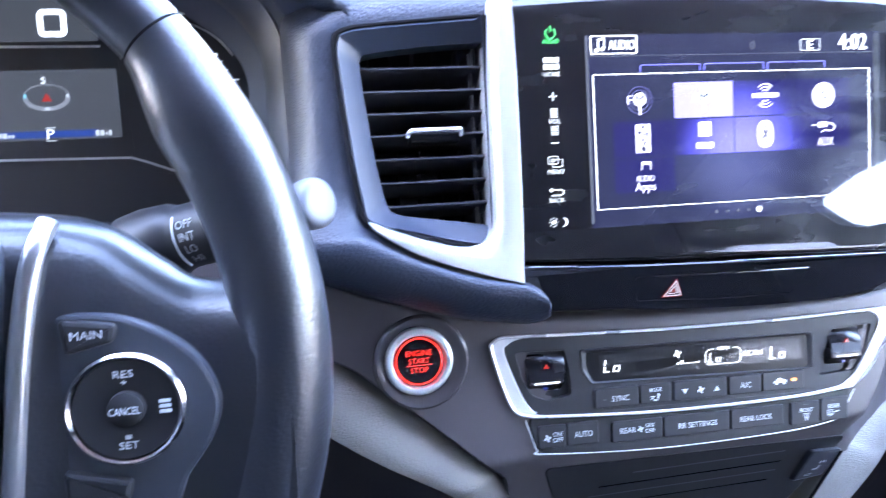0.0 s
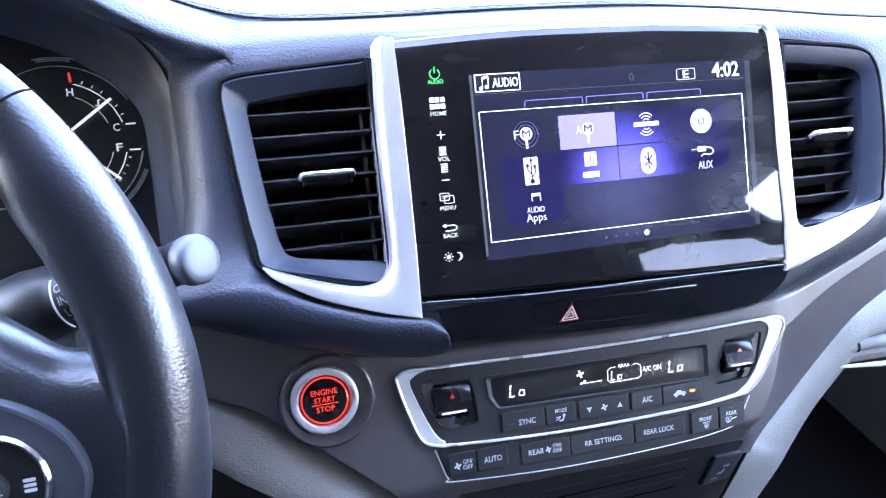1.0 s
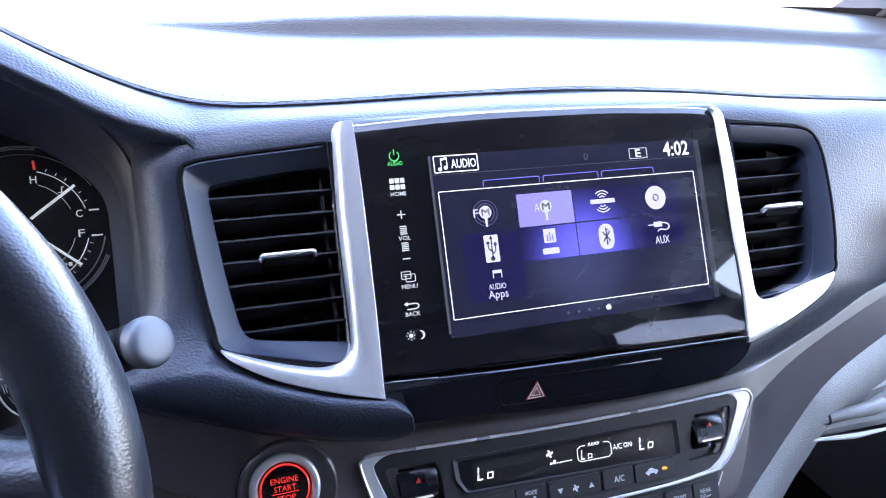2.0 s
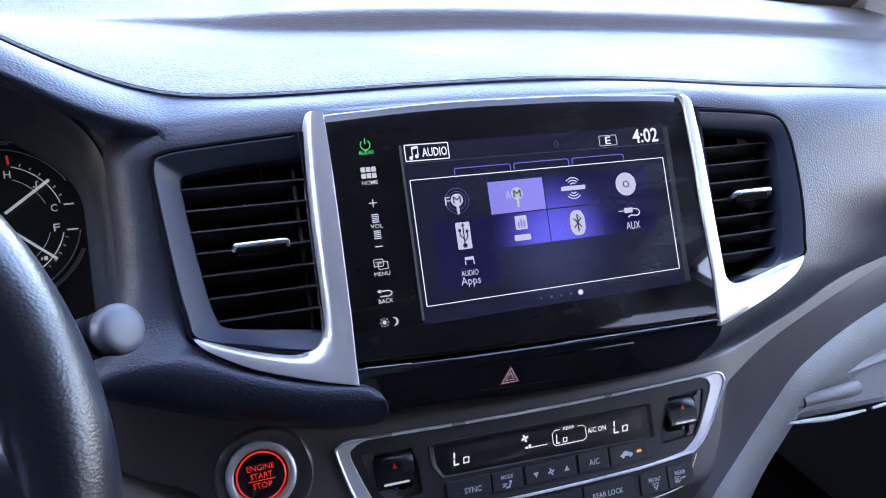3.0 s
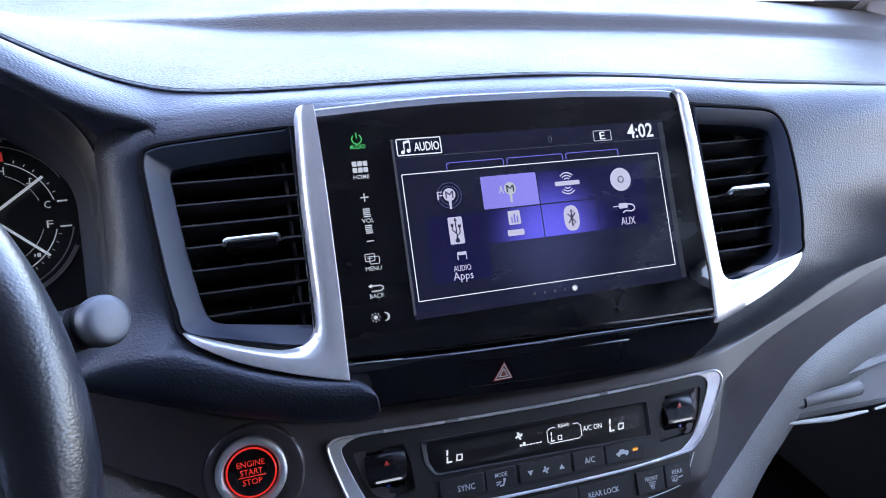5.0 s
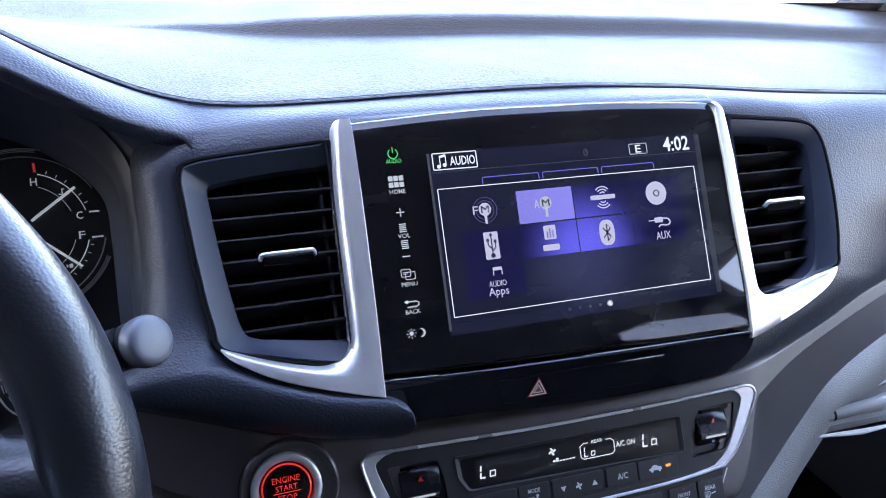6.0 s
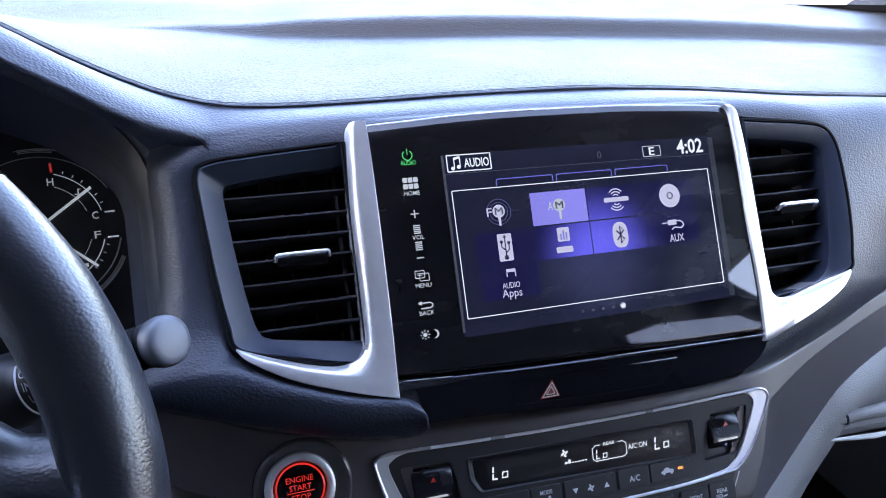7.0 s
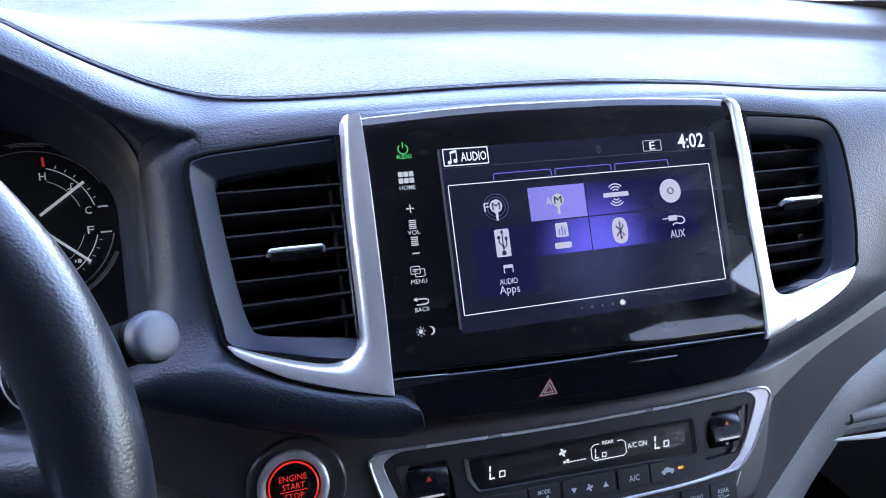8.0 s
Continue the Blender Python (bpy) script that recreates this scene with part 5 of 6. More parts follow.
part("triangle_core", patch2(tri(0.0018), HF - 0.0010, 0.0001, strip_lean), HAZ_RED, hz)

# ---- climate buttons ----
silver = [o for o in climate.children if o.name.startswith("silver_frame")][0]
PB = CF - 0.0010


def button(x0, z0, x1, z1, r=0.0012):
    return part("button", slab(box2(x0 + 0.0002, z0, x1 - 0.0002, z1, r), PB, 0.004, 0.0006), BUTTON, climate)


def printed(parent, text, x, z, h, w, material=PRINT, bold=0.004):
    return part("lettering", lettering(text, x, z, h, PB, w, 0.0001, bold=bold), material, parent, smooth=False)


def fan_sign(x, z, r, front):
    """Four curved blades."""
    out = []
    for k in range(4):
        a = k / 4 * math.tau + 0.3
        pts = [(0.12, -0.5), (0.55, -0.42), (1.0, -0.15), (1.0, 0.35), (0.6, 0.28), (0.15, 0.25)]
        out.append(patch2([(x + r * (u * math.cos(a) - v * 0.75 * math.sin(a)), z + r * (u * math.sin(a) + v * 0.75 * math.cos(a))) for u, v in pts], front, 0.0001))
    return merge(*out)


b = button(-0.0693, -0.0432, -0.0420, -0.0318)
printed(b, "SYNC", -0.0534, -0.0382, 0.0034, 0.0105)
part("lamp_dash", patch2(box2(-0.0640, -0.0388, -0.0620, -0.0382, 0.0001, 1), PB, 0.0001), BLACKPL, b)
b = button(-0.0417, -0.0432, -0.0222, -0.0318)
printed(b, "MODE", -0.0318, -0.0353, 0.0024, 0.0075)
part("seat_sign", merge(patch2(disc2(-0.0300, -0.0384, 0.0009, 10), PB, 0.0001), line2([(-0.0302, -0.0392), (-0.0310, -0.0414), (-0.0332, -0.0414)], 0.0010, PB, 0.0001), line2([(-0.0352, -0.0392), (-0.0322, -0.0392)], 0.0006, PB, 0.0001), line2([(-0.0352, -0.0408), (-0.0330, -0.0400)], 0.0006, PB, 0.0001)), PRINT, b)
b = button(-0.0206, -0.0432, 0.0132, -0.0318)
part("down_sign", patch2([(-0.0152, -0.0366), (-0.0116, -0.0366), (-0.0134, -0.0396)][::-1], PB, 0.0001), PRINT, b)
part("up_sign", patch2([(0.0052, -0.0394), (0.0088, -0.0394), (0.0070, -0.0364)], PB, 0.0001), PRINT, b)
part("fan_sign", fan_sign(-0.0034, -0.0380, 0.0022, PB), PRINT, b)
b = button(0.0147, -0.0432, 0.0362, -0.0318)
printed(b, "A/C", 0.0258, -0.0378, 0.0036, 0.0070)
b = button(0.0366, -0.0432, 0.0648, -0.0318)
car = through_points([(0.0442, -0.0386, 0), (0.0444, -0.0374, 0), (0.0458, -0.0370, 0), (0.0468, -0.0358, 0), (0.0490, -0.0356, 0), (0.0506, -0.0366, 0), (0.0526, -0.0370, 0), (0.0530, -0.0386, 0)], 24)
part("car_sign", patch2([(p.x, p.y) for p in car][::-1], PB, 0.0001), PRINT, b)
part("car_sign", merge(patch2(disc2(0.0460, -0.0388, 0.0009, 10), PB - 0.0001, 0.0001), patch2(disc2(0.0512, -0.0388, 0.0009, 10), PB - 0.0001, 0.0001)), PRINT, b)
part("amber_lamp", patch2(box2(0.0558, -0.0380, 0.0594, -0.0364, 0.0004), PB, 0.0002), AMBER_ON, b, "amber lit lamp")
b = button(-0.1030, -0.0628, -0.0865, -0.0498)
part("fan_sign", fan_sign(-0.0975, -0.0572, 0.0022, PB), PRINT, b)
printed(b, "ON/", -0.0914, -0.0552, 0.0026, 0.0058)
printed(b, "OFF", -0.0914, -0.0585, 0.0026, 0.0062)
b = button(-0.0862, -0.0628, -0.0668, -0.0498)
printed(b, "AUTO", -0.0762, -0.0566, 0.0034, 0.0108)
b = button(-0.0592, -0.0640, -0.0274, -0.0518)
printed(b, "REAR", -0.0492, -0.0574, 0.0032, 0.0098)
part("fan_sign", fan_sign(-0.0416, -0.0574, 0.0020, PB), PRINT, b)
printed(b, "ON/", -0.0358, -0.0556, 0.0024, 0.0058)
printed(b, "OFF", -0.0358, -0.0588, 0.0024, 0.0060)
b = button(-0.0271, -0.0640, 0.0153, -0.0518)
printed(b, "RR SETTINGS", -0.0055, -0.0582, 0.0032, 0.0245)
b = button(0.0157, -0.0640, 0.0510, -0.0518)
printed(b, "REAR LOCK", 0.0325, -0.0582, 0.0032, 0.0210)
b = button(0.0555, -0.0655, 0.0756, -0.0516)
printed(b, "FRONT", 0.0662, -0.0568, 0.0025, 0.0090)
part("screen_sign", merge(line2([(0.0640, -0.0590), (0.0688, -0.0590), (0.0676, -0.0616), (0.0652, -0.0616)], 0.0004, PB, 0.0001, True), *[line2([(0.0655 + 0.0009 * k, -0.0596), (0.0655 + 0.0009 * k, -0.0632)], 0.0003, PB - 0.00005, 0.0001) for k in range(3)]), PRINT, b)
b = button(0.0759, -0.0650, 0.0955, -0.0508)
printed(b, "REAR", 0.0852, -0.0560, 0.0025, 0.0078)
part("screen_sign", merge(line2([(0.0808, -0.0584), (0.0848, -0.0584), (0.0848, -0.0612), (0.0808, -0.0612)], 0.0004, PB, 0.0001, True), *[line2([(0.0816 + 0.0010 * k, -0.0590), (0.0816 + 0.0010 * k, -0.0622)], 0.0003, PB - 0.00005, 0.0001) for k in range(3)], line2([(0.0856, -0.0598), (0.0888, -0.0592)], 0.0007, PB, 0.0001)), PRINT, b)
for x, z in ((0.0660, -0.0535), (0.0850, -0.0527)):
    part("lamp_dash", patch2(box2(x - 0.0011, z - 0.0003, x + 0.0011, z + 0.0003, 0.0001, 1), PB, 0.0001), BLACKPL, b)
part("lower_line", tube(through_points([(x, CF - 0.0002, z) for x, z in ((-0.1098, -0.0460), (-0.1060, -0.0573), (-0.1035, -0.0636), (-0.0985, -0.0662), (-0.0316, -0.0702), (0.0456, -0.0693), (0.0831, -0.0658), (0.0918, -0.0607), (0.1000, -0.0470))], 80), 0.0004, 6), PALESILVER, climate, "thin satin line under the buttons")

# Temperature rockers.
for s in (-1, 1):
    x0 = -0.0975 if s < 0 else 0.0928
    prof = [(-0.0092, 0.0060), (-0.0102, 0.0018), (-0.0135, -0.0004), (-0.0180, -0.0018), (-0.0222, -0.0026), (-0.0236, -0.0030), (-0.0262, -0.0026), (-0.0274, 0.0000), (-0.0310, 0.0030), (-0.0340, 0.0060), (-0.0340, 0.0076), (-0.0092, 0.0076)]
    flare = 0.10 if s < 0 else 0.0
    rows = [[(x0 + (x - x0) * (1 + flare * (z + 0.0236) / 0.0144), CF + d + e, z) for z, d in prof] for x, e in ((x0 - 0.0108, 0.0010), (x0 - 0.0101, 0.0), (x0 + 0.0101, 0.0), (x0 + 0.0108, 0.0010))]
    bm = loft(rows, True)
    vs, n = list(bm.verts), len(prof)
    bm.faces.new(vs[:n][::-1])
    bm.faces.new(vs[-n:])
    rk = part("rocker", bm, ROCKER, climate, angle=50)
    part("white_mark", patch2(box2(x0 - 0.0072, -0.0257, x0 + 0.0072, -0.0246, 0.0003), CF - 0.0027, 0.0006), WHITE_DIM, rk)
    part("red_mark", patch2([(x0 - 0.0016, -0.0172), (x0 + 0.0016, -0.0172), (x0, -0.0146)], CF - 0.0016, 0.0008), RED_DIM, rk)
    part("blue_mark", patch2([(x0 - 0.0012, -0.0285), (x0, -0.0302), (x0 + 0.0012, -0.0285)], CF + 0.0008, 0.0010), glow("blue_print", (0.05, 0.1, 0.6), 0.2), rk)

# Climate read-out.
window = [o for o in climate.children if o.name.startswith("display_window")][0]
DF = CF + 0.0003


def digits_lo(x, z, h):
    """A seven-segment Lo, slightly slanted."""
    w, s = h * 0.50, 0.06 * h
    L = [line2([(x - w * 1.25 + 2 * s, z + h / 2), (x - w * 1.25 + s, z + h * 0.06)], h * 0.13, DF, 0.0001), line2([(x - w * 1.25 + s, z - h * 0.04), (x - w * 1.25, z - h / 2)], h * 0.13, DF, 0.0001),
         line2([(x - w * 1.2, z - h / 2 + h * 0.06), (x - w * 0.45, z - h / 2 + h * 0.06)], h * 0.13, DF - 0.00005, 0.0001)]
    o = line2([(x + w * 0.35, z - h * 0.44), (x + w * 1.2, z - h * 0.44), (x + w * 1.2 + s, z - h * 0.02), (x + w * 0.35 + s, z - h * 0.02)], h * 0.13, DF, 0.0001, True)
    return merge(*L, o)


def readout(name, bm):
    part(name, bm, WHITE_ON, window, smooth=False)


part("panel_glow", patch2(box2(-0.0650, -0.0262, 0.0640, -0.0130, 0.001), CF + 0.0004, 0.0001), glow("readout_ground", (0.25, 0.28, 0.36), 0.05), window)
readout("lit_digits", digits_lo(-0.0580, -0.0196, 0.0072))
readout("lit_digits", digits_lo(0.0475, -0.0203, 0.0076))
readout("lit_digits", digits_lo(0.0065, -0.0202, 0.0056))
readout("lit_fan", fan_sign(-0.0172, -0.0160, 0.0024, DF))
for k in range(7):
    hh = 0.0006 if k > 1 else 0.0012 + 0.0010 * k
    readout("lit_bar", patch2(box2(-0.0175 + 0.0021 * k, -0.0222, -0.0158 + 0.0021 * k, -0.0222 + hh, 0.0001, 1), DF, 0.0001))
readout("lit_box", merge(line2([(0.0062, -0.0150), (0.0030, -0.0150), (0.0008, -0.0166), (0.0008, -0.0226), (0.0026, -0.0240), (0.0214, -0.0240), (0.0234, -0.0226), (0.0234, -0.0166), (0.0214, -0.0150), (0.0182, -0.0150)], 0.0005, DF, 0.0001)))
readout("lit_lettering", lettering("REAR", 0.0122, -0.0148, 0.0020, DF, 0.0075))
readout("lit_lettering", lettering("A/C ON", 0.0310, -0.0192, 0.0032, DF, 0.0128))

# ---- disc player slots and seat heater switch ----
for k, (zl, xa, xb) in enumerate(((-0.2280, -0.05, 0.052), (-0.2365, -0.0700, 0.0530), (-0.2440, -0.0750, 0.0525), (-0.2520, -0.0750, 0.0500))):
    part("slot", line2([(xa + (xb - xa) * i / 8, zl) for i in range(9)], 0.0009, PLATE_Y - 0.0010, 0.0002, False, sink), PIANO if k % 2 else PLASTIC, audio)
heat = thing("seat_heater_switch", "black rocker switch for the seat heating", "switch")
part("rocker", slab(rounded([(0.0675, -0.2560), (0.0895, -0.2540), (0.0925, -0.2310), (0.0705, -0.2300)], 0.002, 4), PLATE_Y - 0.0045, PLATE_Y + 0.006, 0.0016, sink), PLASTIC, heat)
HS = PLATE_Y - 0.0045
part("lettering", lettering("HI", 0.0828, -0.2405, 0.0022, HS, 0.0042, depth=sink), PRINT, heat, smooth=False)
part("lettering", lettering("LO", 0.0768, -0.2508, 0.0022, HS, 0.0046, depth=sink), PRINT, heat, smooth=False)
part("seat_sign", line2([(0.0778, -0.2465), (0.0810, -0.2465), (0.0820, -0.2435)], 0.0012, HS, 0.0002, False, sink), PRINT, heat)

# ---- steering wheel: spokes and controls ----
spoke_hi = curve_fit((0.050, 0.070, 0.094, 0.106, 0.1205, 0.132, 0.144, 0.152, 0.160), (0.053, 0.052, 0.0495, 0.0455, 0.0345, 0.0265, 0.0255, 0.031, 0.042))
spoke_lo = curve_fit((0.050, 0.090, 0.120, 0.140, 0.150, 0.160), (-0.070, -0.068, -0.068, -0.072, -0.078, -0.088))
spoke_y = curve_fit((0.050, 0.080, 0.105, 0.125, 0.143, 0.152, 0.160), (-0.024, -0.020, -0.014, -0.0115, -0.0125, -0.0150, -0.0168))


def spoke(s):
    """A padded spoke that runs into the rim."""
    rows = []
    for k in range(34):
        x = 0.050 + 0.110 * k / 33
        hi, lo, f = spoke_hi(x), spoke_lo(x), spoke_y(x)
        row = [(hi - 0.001, 0.012), (hi, 0.006), (hi - 0.0010, f + 0.0150), (hi - 0.0045, f + 0.0085), (hi - 0.0105, f + 0.0038), (hi - 0.018, f + 0.0010)]
        row += [(hi - 0.018 + (lo + 0.028 - hi) * j / 8, f) for j in range(1, 8)]
        row += [(lo + 0.010, f + 0.0006), (lo + 0.0055, f + 0.0022), (lo + 0.0022, f + 0.0055), (lo, f + 0.010), (lo, 0.012)]
        rows.append([(s * x, y, z) for z, y in row])
    bm = loft(rows, True)
    vs, n = list(bm.verts), len(rows[0])
    bm.faces.new(vs[:n][::-1])
    bm.faces.new(vs[-n:])
    return bm


def control_pad(s):
    out = [(s * x, z) for x, z in ((0.0870, 0.0215), (0.112, 0.0185), (0.1310, 0.0065), (0.1385, -0.0074), (0.1365, -0.020), (0.1277, -0.0326), (0.118, -0.046), (0.0810, -0.046))]
    return slab(smooth_outline(out, 6), -0.0165, 0.0, 0.0015)


def silver_strip(s):
    pts = [(s * 0.0935, -0.012, 0.0480), (s * 0.0905, -0.0195, 0.0360), (s * 0.0865, -0.0215, 0.015), (s * 0.0830, -0.0215, -0.008), (s * 0.0795, -0.0205, -0.0315), (s * 0.0740, -0.016, -0.056)]
    return tube(through_points(pts, 30), [0.0032] * 30, 12, 0.8)


for s in (1, -1):
    part("spoke", spoke(s), RIM, wheel, "dark leather-covered spoke", angle=50)
    part("silver_strip", silver_strip(s), STRIPMETAL, wheel, "satin silver spoke trim")
pad = part("control_pad", control_pad(1), PLASTIC, wheel)
part("control_pad", control_pad(-1), PLASTIC, wheel)
part("lower_spoke", slab(rounded([(-0.035, -0.07), (0.035, -0.07), (0.030, -0.155), (-0.030, -0.155)], 0.01, 4), -0.010, 0.012, 0.004), PLASTIC, wheel)
CX, CZ, PF = 0.1120, -0.0091, -0.0165
turned = pose(CX, PF, CZ, 90)
part("ring_ground", revolve([(0.0001, 0.0012), (0.0080, 0.0006), (0.0150, 0.0022), (0.0155, 0.0)], 48, turned), BUTTON, pad)
part("bright_ring", revolve([(0.0153, 0.0), (0.0155, 0.0026), (0.0163, 0.0032), (0.0171, 0.0024), (0.0173, 0.0)], 64, turned), CHROME, pad, "bright chrome ring")
part("cancel_button", revolve([(0.0001, 0.0042), (0.0040, 0.0040), (0.0052, 0.0032), (0.0055, 0.0)], 32, turned), BUTTON, pad)
for txt, x, z, w in (("CANCEL", CX, CZ, 0.0088), ("RES", CX, CZ + 0.0107, 0.0056), ("SET", CX, CZ - 0.0110, 0.0056), ("+", CX, CZ + 0.0082, 0.0018), ("-", CX, CZ - 0.0085, 0.0018)):
    part("lettering", lettering(txt, x, z, 0.0022 if len(txt) > 1 else 0.0012, PF - (0.0044 if txt == "CANCEL" else 0.0022), w, depth=None), PRINT, pad, smooth=False)
part("gap_sign", merge(*[patch2(box2(CX + 0.0094, CZ - 0.0022 + 0.0016 * k, CX + 0.0128, CZ - 0.0012 + 0.0016 * k, 0.0003), PF - 0.0022) for k in range(3)]), PRINT, pad)
mb = part("main_button", slab(rounded([(0.0950, 0.0195), (0.1115, 0.0168), (0.1100, 0.0112), (0.0965, 0.0082)], 0.002, 4), PF - 0.0026, PF + 0.003, 0.0016), BUTTON, pad)
part("lettering", lettering("MAIN", 0.1030, 0.0142, 0.0024, PF - 0.0026, 0.0088), PRINT, mb, smooth=False)
lb = part("lane_button", slab(rounded([(0.0930, -0.0258), (0.0990, -0.0275), (0.1120, -0.0310), (0.1110, -0.0370), (0.0930, -0.0370)], 0.0015, 4), PF - 0.0026, PF + 0.003, 0.0016), BUTTON, pad)
part("lane_sign", merge(*[patch2(box2(0.0985 + 0.0022 * k, -0.0325 - 0.0004 * k, 0.1002 + 0.0022 * k, -0.0308 - 0.0004 * k, 0.0004), PF - 0.0022) for k in range(3)]), PRINT, lb)
# Seams round the rim.
for a in (39.5, 140.5, 200, -20):
    c, s_ = math.cos(radians(a)), math.sin(radians(a))
    r = grip_radius(a % 360)
    mid = WR + 0.0158 - r
    loop = [((mid + r * math.cos(b)) * c, r * 1.08 * math.sin(b), (mid + r * math.cos(b)) * s_) for b in (k / 32 * math.tau for k in range(32))]
    part("rim_seam", tube(loop, 0.00045, 6, 1.0, True), DARK, wheel)

# ---- column shroud behind the wheel ----
column = thing("column_shroud", "dark plastic steering column shroud", "shroud")
part("upper_shell", slab(rounded([(-0.455, -0.075), (-0.320, -0.075), (-0.300, -0.105), (-0.300, -0.160), (-0.475, -0.160), (-0.475, -0.105)], 0.02, 5), -0.045, 0.09, 0.012), PLASTIC, column)

# ---- stalk markings ----
def on_stalk(text, along, angle, h, w, r=0.0141):
    """Letters wrapped on the stalk's sleeve."""
    bm = lettering(text, 0, 0, h, 0, w, 0.0) if text else line2([(-w / 2, -h / 2), (w / 2, -h / 2), (w / 2, h / 2), (-w / 2, h / 2)], 0.0005, 0, 0.0, True)
    for v in bm.verts:
        a = radians(angle) - v.co.z / r
        v.co = Vector((r * math.cos(a), r * math.sin(a), L * along + v.co.x))
    bmesh.ops.transform(bm, matrix=Matrix.Translation(A) @ up, verts=bm.verts)
    return bm


driver = up.to_3x3().inverted() @ (Vector((-0.2, -0.35, -0.05)) - B)
driver_angle = math.degrees(math.atan2(driver.y, driver.x))
for txt, al, da, w in (("OFF", 0.50, -22, 0.0078), ("INT", 0.505, 0, 0.0072), ("LO", 0.505, 22, 0.0054), ("HI", 0.505, 44, 0.0046)):
    part("lettering", on_stalk(txt, al, driver_angle + da, 0.0036, w), PRINT, stalk, smooth=False)

scale_line = [Matrix.Translation(A) @ up @ Vector((0.0140 * math.cos(radians(driver_angle + d)), 0.0140 * math.sin(radians(driver_angle + d)), L * 0.445)) for d in range(-40, 61, 5)]
part("scale_line", tube(scale_line, 0.0004, 6), PRINT, stalk)
part("lettering", on_stalk("REAR", 0.73, driver_angle + 20, 0.0028, 0.0085, 0.01155), PRINT, stalk, smooth=False)
part("window_sign", on_stalk("", 0.73, driver_angle - 4, 0.0036, 0.0050, 0.01155), PRINT, stalk, smooth=False)

# ---- instrument faces ----
DF2 = 0.1178


def dial(name, bm, material):
    return part(name, bm, material, cluster, smooth=False)


def arc2(r, a0, a1, n=24, cx=GX, cz=GZ):
    return [(cx + r * math.cos(radians(a0 + (a1 - a0) * k / n)), cz + r * math.sin(radians(a0 + (a1 - a0) * k / n))) for k in range(n + 1)]


DIALW = glow("dial_white", (0.85, 0.88, 0.92), 0.30, (0.5, 0.5, 0.52))
face_line = [Vector(p) for p in arc2(GR, -118, 128, 60)]
dial("dial_face", slab(face_line, 0.1184, 0.119, 0.0001), DIALMAT)
dial("dial_ring", tube([(x, 0.1172, z) for x, z in arc2(0.0457, 31, 128, 60)], 0.00035, 8), SILVER)
dial("dial_ring", tube([(x, 0.1172, z) for x, z in arc2(0.0449, -11, -75, 40)], 0.00045, 8), SILVER)
dial("scale_arc", line2(arc2(0.0359, 74, 16), 0.0005, DF2), DIALW)
dial("scale_arc", line2(arc2(0.0282, 70, 21), 0.00025, DF2), DIALW)
dial("scale_arc", line2(arc2(0.0357, -14, -62), 0.0006, DF2), DIALW)
dial("scale_arc", line2(arc2(0.0283, -16, -58), 0.00025, DF2), DIALW)
for a in (67, 58, 49, 40, 32, 23, -18, -26, -34, -42, -49, -56):
    dial("tick", line2([p for p in (arc2(0.0372, a, a, 1)[0], arc2(0.0390, a, a, 1)[0])], 0.0004, DF2), DIALW)
dial("tick", line2([(-0.2712, 0.0227), (-0.2655, 0.0228)], 0.0009, DF2), DIALW)
dial("tick", line2([(-0.2709, 0.0068), (-0.2646, 0.0068)], 0.0009, DF2), DIALW)
dial("hot_mark", line2([(-0.2988, 0.0498), (-0.2992, 0.0556)], 0.0014, DF2), glow("dial_red", (0.8, 0.06, 0.05), 0.35, (0.5, 0.03, 0.03)))
for txt, x, z in (("H", -0.3000, 0.0439), ("C", -0.2767, 0.0211), ("F", -0.2764, 0.0088)):
    dial("lettering", lettering(txt, x, z, 0.0046, DF2, 0.0036), DIALW)
NEEDLE = glow("needle_white", (0.85, 0.88, 0.92), 0.35, (0.7, 0.7, 0.72), 0.3)
dial("needle", merge(line2([(-0.3029, 0.0199), (-0.2775, 0.0385)], 0.0015, 0.1166, 0.0010)), NEEDLE)
dial("needle", merge(line2([(-0.3023, 0.0106), (-0.2777, -0.0107)], 0.0015, 0.1166, 0.0010)), NEEDLE)
dial("coolant_sign", merge(line2([(-0.2850, 0.0352), (-0.2850, 0.0385)], 0.0006, DF2), line2([(-0.2870, 0.0350), (-0.2830, 0.0350)], 0.0006, DF2), line2([(-0.2850, 0.0382), (-0.2836, 0.0382)], 0.0005, DF2)), DIALW)
dial("pump_sign", merge(patch2([(-0.2868, -0.0083), (-0.2856, -0.0095), (-0.2868, -0.0107)], DF2), patch2(box2(-0.2852, -0.0107, -0.2832, -0.0083, 0.0002, 1), DF2)), DIALW)
for r, w in ((0.0488, 0.0003), (0.0498, 0.0003), (0.0507, 0.00035)):
    dial("outer_arc", tube([(x, 0.1165, z) for x, z in arc2(r, 100 if r < 0.05 else 102, 78 if r < 0.05 else 56)], w, 6), SILVER)
    dial("outer_arc", tube([(x, 0.1165, z) for x, z in arc2(r - 0.0006, -24, -64)], w, 6), SILVER)
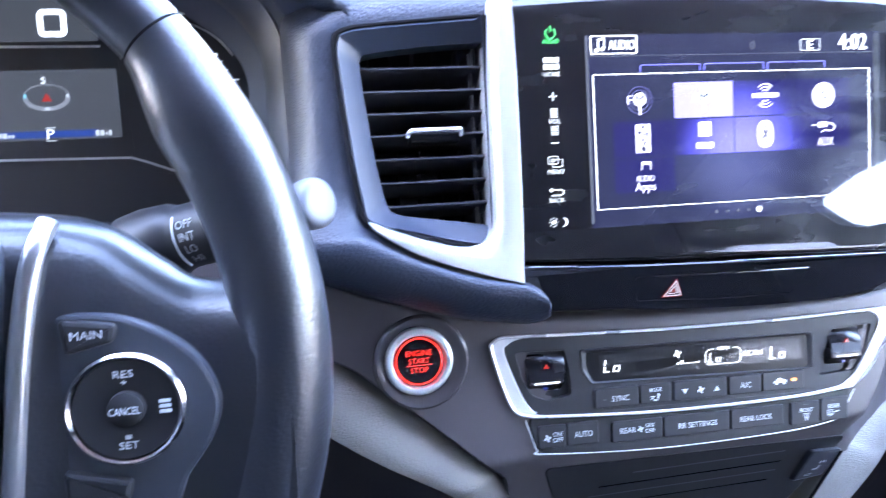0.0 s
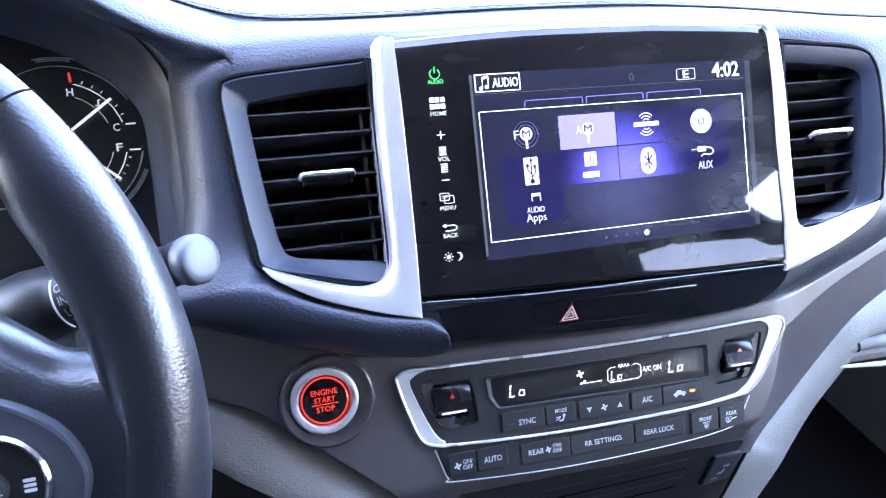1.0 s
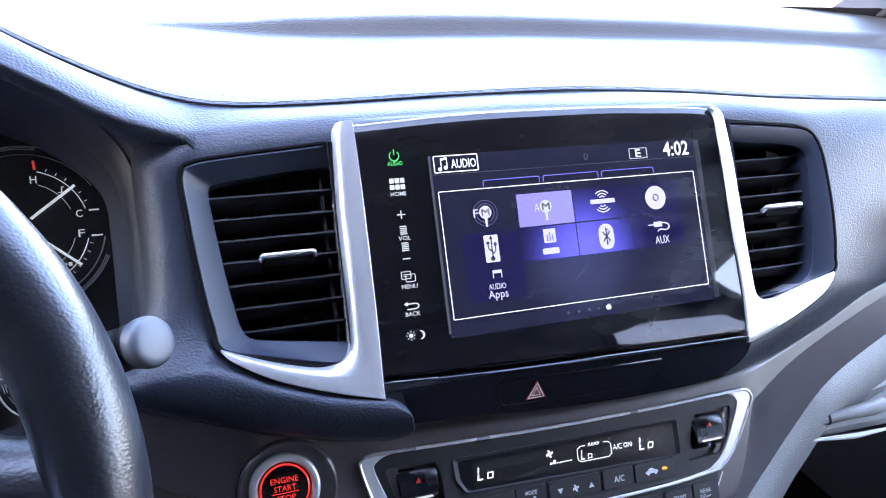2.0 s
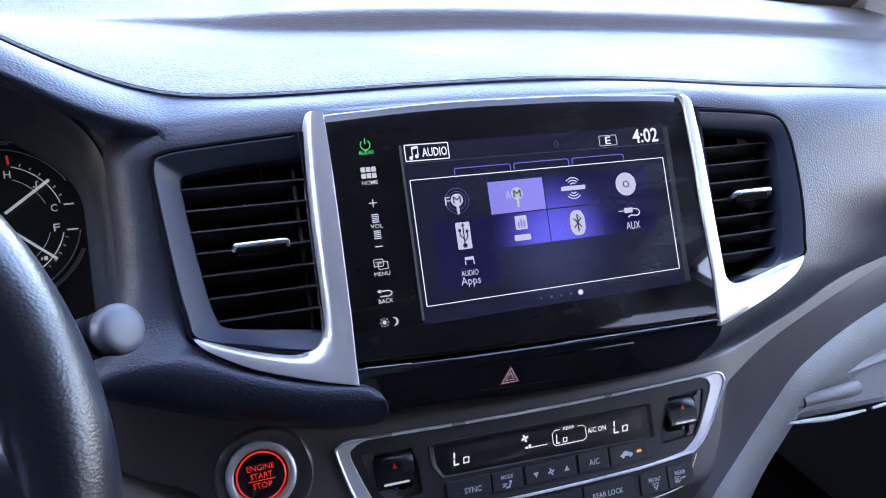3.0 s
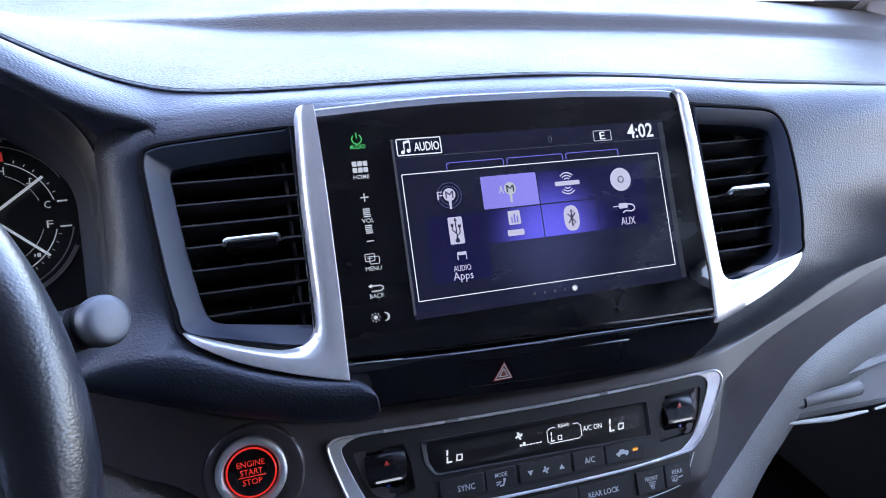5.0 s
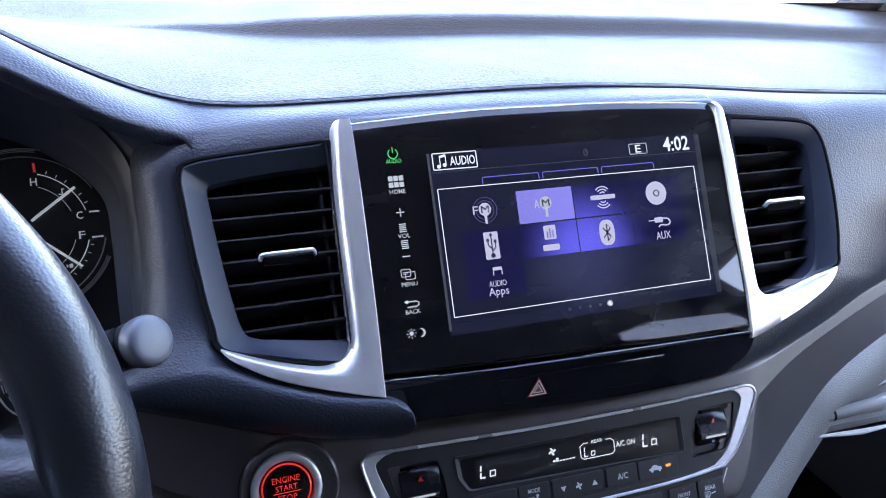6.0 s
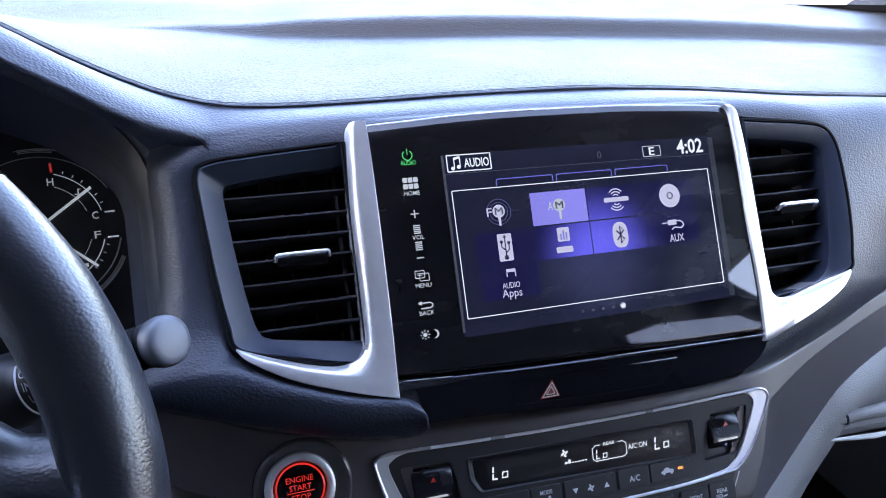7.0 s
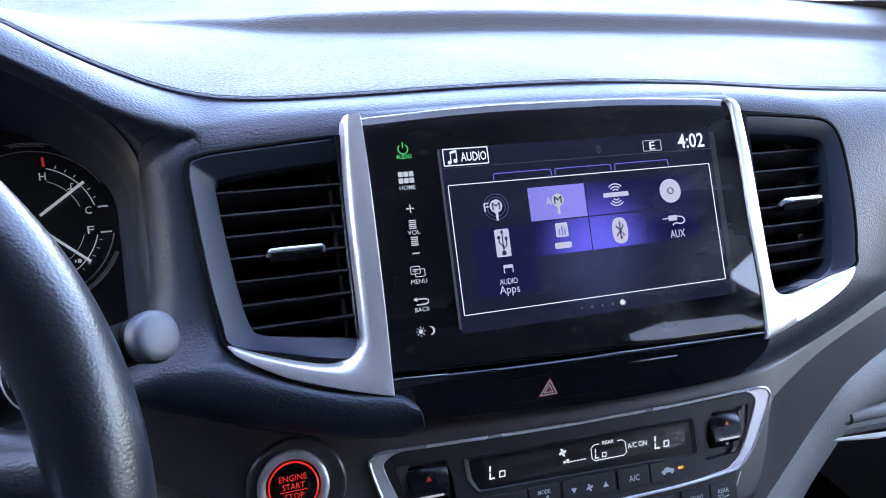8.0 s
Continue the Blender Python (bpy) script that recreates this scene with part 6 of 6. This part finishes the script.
# Middle display.
DIALTEXT = glow("mid_text", (0.75, 0.80, 0.9), 0.30)
MIDG = glow("mid_screen", (0.20, 0.22, 0.26), 0.10, (0.02, 0.02, 0.022), 0.3)
dial("middle_screen", patch2(box2(-0.4380, -0.0100, -0.3372, 0.0312, 0.001), 0.1188, 0.0006), MIDG)
DIGIT = glow("digit_white", (0.88, 0.90, 1.0), 0.62)
dial("upper_screen", patch2(box2(-0.4380, 0.0480, -0.3460, 0.0780, 0.001), 0.1188, 0.0006), MIDG)
dial("digit", line2(rounded([(-0.3768, 0.0520), (-0.3640, 0.0520), (-0.3640, 0.0650), (-0.3768, 0.0650)], 0.0022, 4), 0.0034, 0.1180, 0.0002, True), DIGIT)
dial("bright_line", line2([(-0.4380, 0.0452), (-0.3450, 0.0445)], 0.0012, 0.1180, 0.0010), PALESILVER)
dial("bright_line", line2([(-0.4380, -0.0205), (-0.3330, -0.0228), (-0.3240, -0.0258), (-0.3080, -0.0322)], 0.0013, 0.1180, 0.0010), PALESILVER)
dial("blue_bar", patch2(box2(-0.4080, -0.0088, -0.3500, -0.0048, 0.0008), 0.1182), glow("mid_blue", (0.03, 0.09, 0.42), 0.22))
dial("lettering", lettering("P", -0.3770, -0.0068, 0.0058, 0.1179, 0.0042), WHITE_DIM)
for x, w in ((-0.4060, 0.0022), (-0.4032, 0.0022), (-0.4004, 0.0014), (-0.3985, 0.0014), (-0.3520, 0.0022), (-0.3492, 0.0022), (-0.3462, 0.0010), (-0.3445, 0.0016)):
    dial("text_bar", patch2(box2(x, -0.0086 if w > 0.0015 else -0.0084, x + w, -0.0054 if w > 0.0015 else -0.0066, 0.0004), 0.1179), DIALTEXT)
for z in (-0.0108, -0.0030):
    dial("gear_mark", patch2(box2(-0.3800, z - 0.0003, -0.3740, z + 0.0003, 0.0001), 0.1179), DIALTEXT)
def oval(a0, a1, n, rx=0.0125, rz=0.0074):
    return [(-0.3774 + rx * math.cos(radians(a0 + (a1 - a0) * k / n)), 0.0152 + rz * math.sin(radians(a0 + (a1 - a0) * k / n))) for k in range(n + 1)]


COMPASS = glow("compass_grey", (0.42, 0.44, 0.52), 0.20)
dial("compass_ring", line2(oval(0, 360, 40)[:-1], 0.0006, 0.1180, 0.0002, True), COMPASS)
dial("compass_band", line2(oval(178, 362, 30, 0.0118, 0.0070), 0.0026, 0.1181, 0.0002), COMPASS)
dial("compass_mark", line2(oval(166, 182, 4, 0.0118, 0.0070), 0.0018, 0.1179, 0.0002), glow("compass_blue", (0.2, 0.6, 0.8), 0.4))
dial("compass_mark", line2(oval(-2, 12, 4, 0.0118, 0.0070), 0.0018, 0.1179, 0.0002), DIALTEXT)
dial("compass_mark", line2(oval(263, 277, 4, 0.0118, 0.0070), 0.0016, 0.1179, 0.0002), DIALTEXT)
dial("compass_needle", patch2([(-0.3805, 0.0125), (-0.3743, 0.0125), (-0.3774, 0.0175)], 0.1179), RED_DIM)
dial("lettering", lettering("S", -0.3784, 0.0250, 0.0038, 0.1179, 0.0026), WHITE_DIM)
# Bezel between the cheek and the dials.
rows = []
for p in through_points([(-0.2345, 0, -0.075), (-0.2345, 0, -0.03), (-0.2345, 0, 0.010), (-0.2365, 0, 0.032), (-0.2440, 0, 0.050), (-0.262, 0, 0.070), (-0.295, 0, 0.092), (-0.345, 0, 0.108), (-0.40, 0, 0.112)], 40):
    d = Vector((-0.33, 0, min(p.z, 0.0)))
    d = (d - p).normalized()
    rows.append([p + d * k + Vector((0, y, 0)) for k, y in ((-0.014, 0.050), (0.0, 0.055), (0.0045, 0.060), (0.013, 0.086), (0.019, 0.100), (0.026, 0.118))])
part("side_bezel", shell(rows, (0.002, 0.003, 0.002)), HOODIN, cluster, "smooth dark plastic bezel")
strip_rows = [[p + Vector((-0.0005, -0.0010, 0)) for p in r[1:4]] for r in rows[:26]]
part("bezel_strip", shell(strip_rows, (0.001, 0.001, 0)), FRAMEPL, cluster, "bluish satin strip of the bezel")

# ---- windscreen ----
def screen_point(x, t):
    y, z = 0.56 - 0.66 * t, 1.155 + 0.50 * t
    return (x * (1 - 0.14 * t), y + 0.10 * (1 - t) * (1 - (x / 0.75) ** 2) - 0.05, z + 0.0)


ws = loft([[screen_point(-0.74 + 1.48 * i / 24, t) for i in range(25)] for t in [k / 10 for k in range(11)]])
pane = single("window_1", ws, glass("windscreen_glass"), "clear curved windscreen above the dashboard", "windscreen")
pane.visible_shadow = False
frit = loft([[Vector(screen_point(-0.96 + 1.92 * i / 24, t)) + Vector((0, -0.004, -0.004)) for i in range(25)] for t in (-0.16, -0.06, 0.0, 0.03, 0.06)])
single("trim_windscreen_band", frit, BLACKPL, "black printed band along the windscreen's foot", "trim")
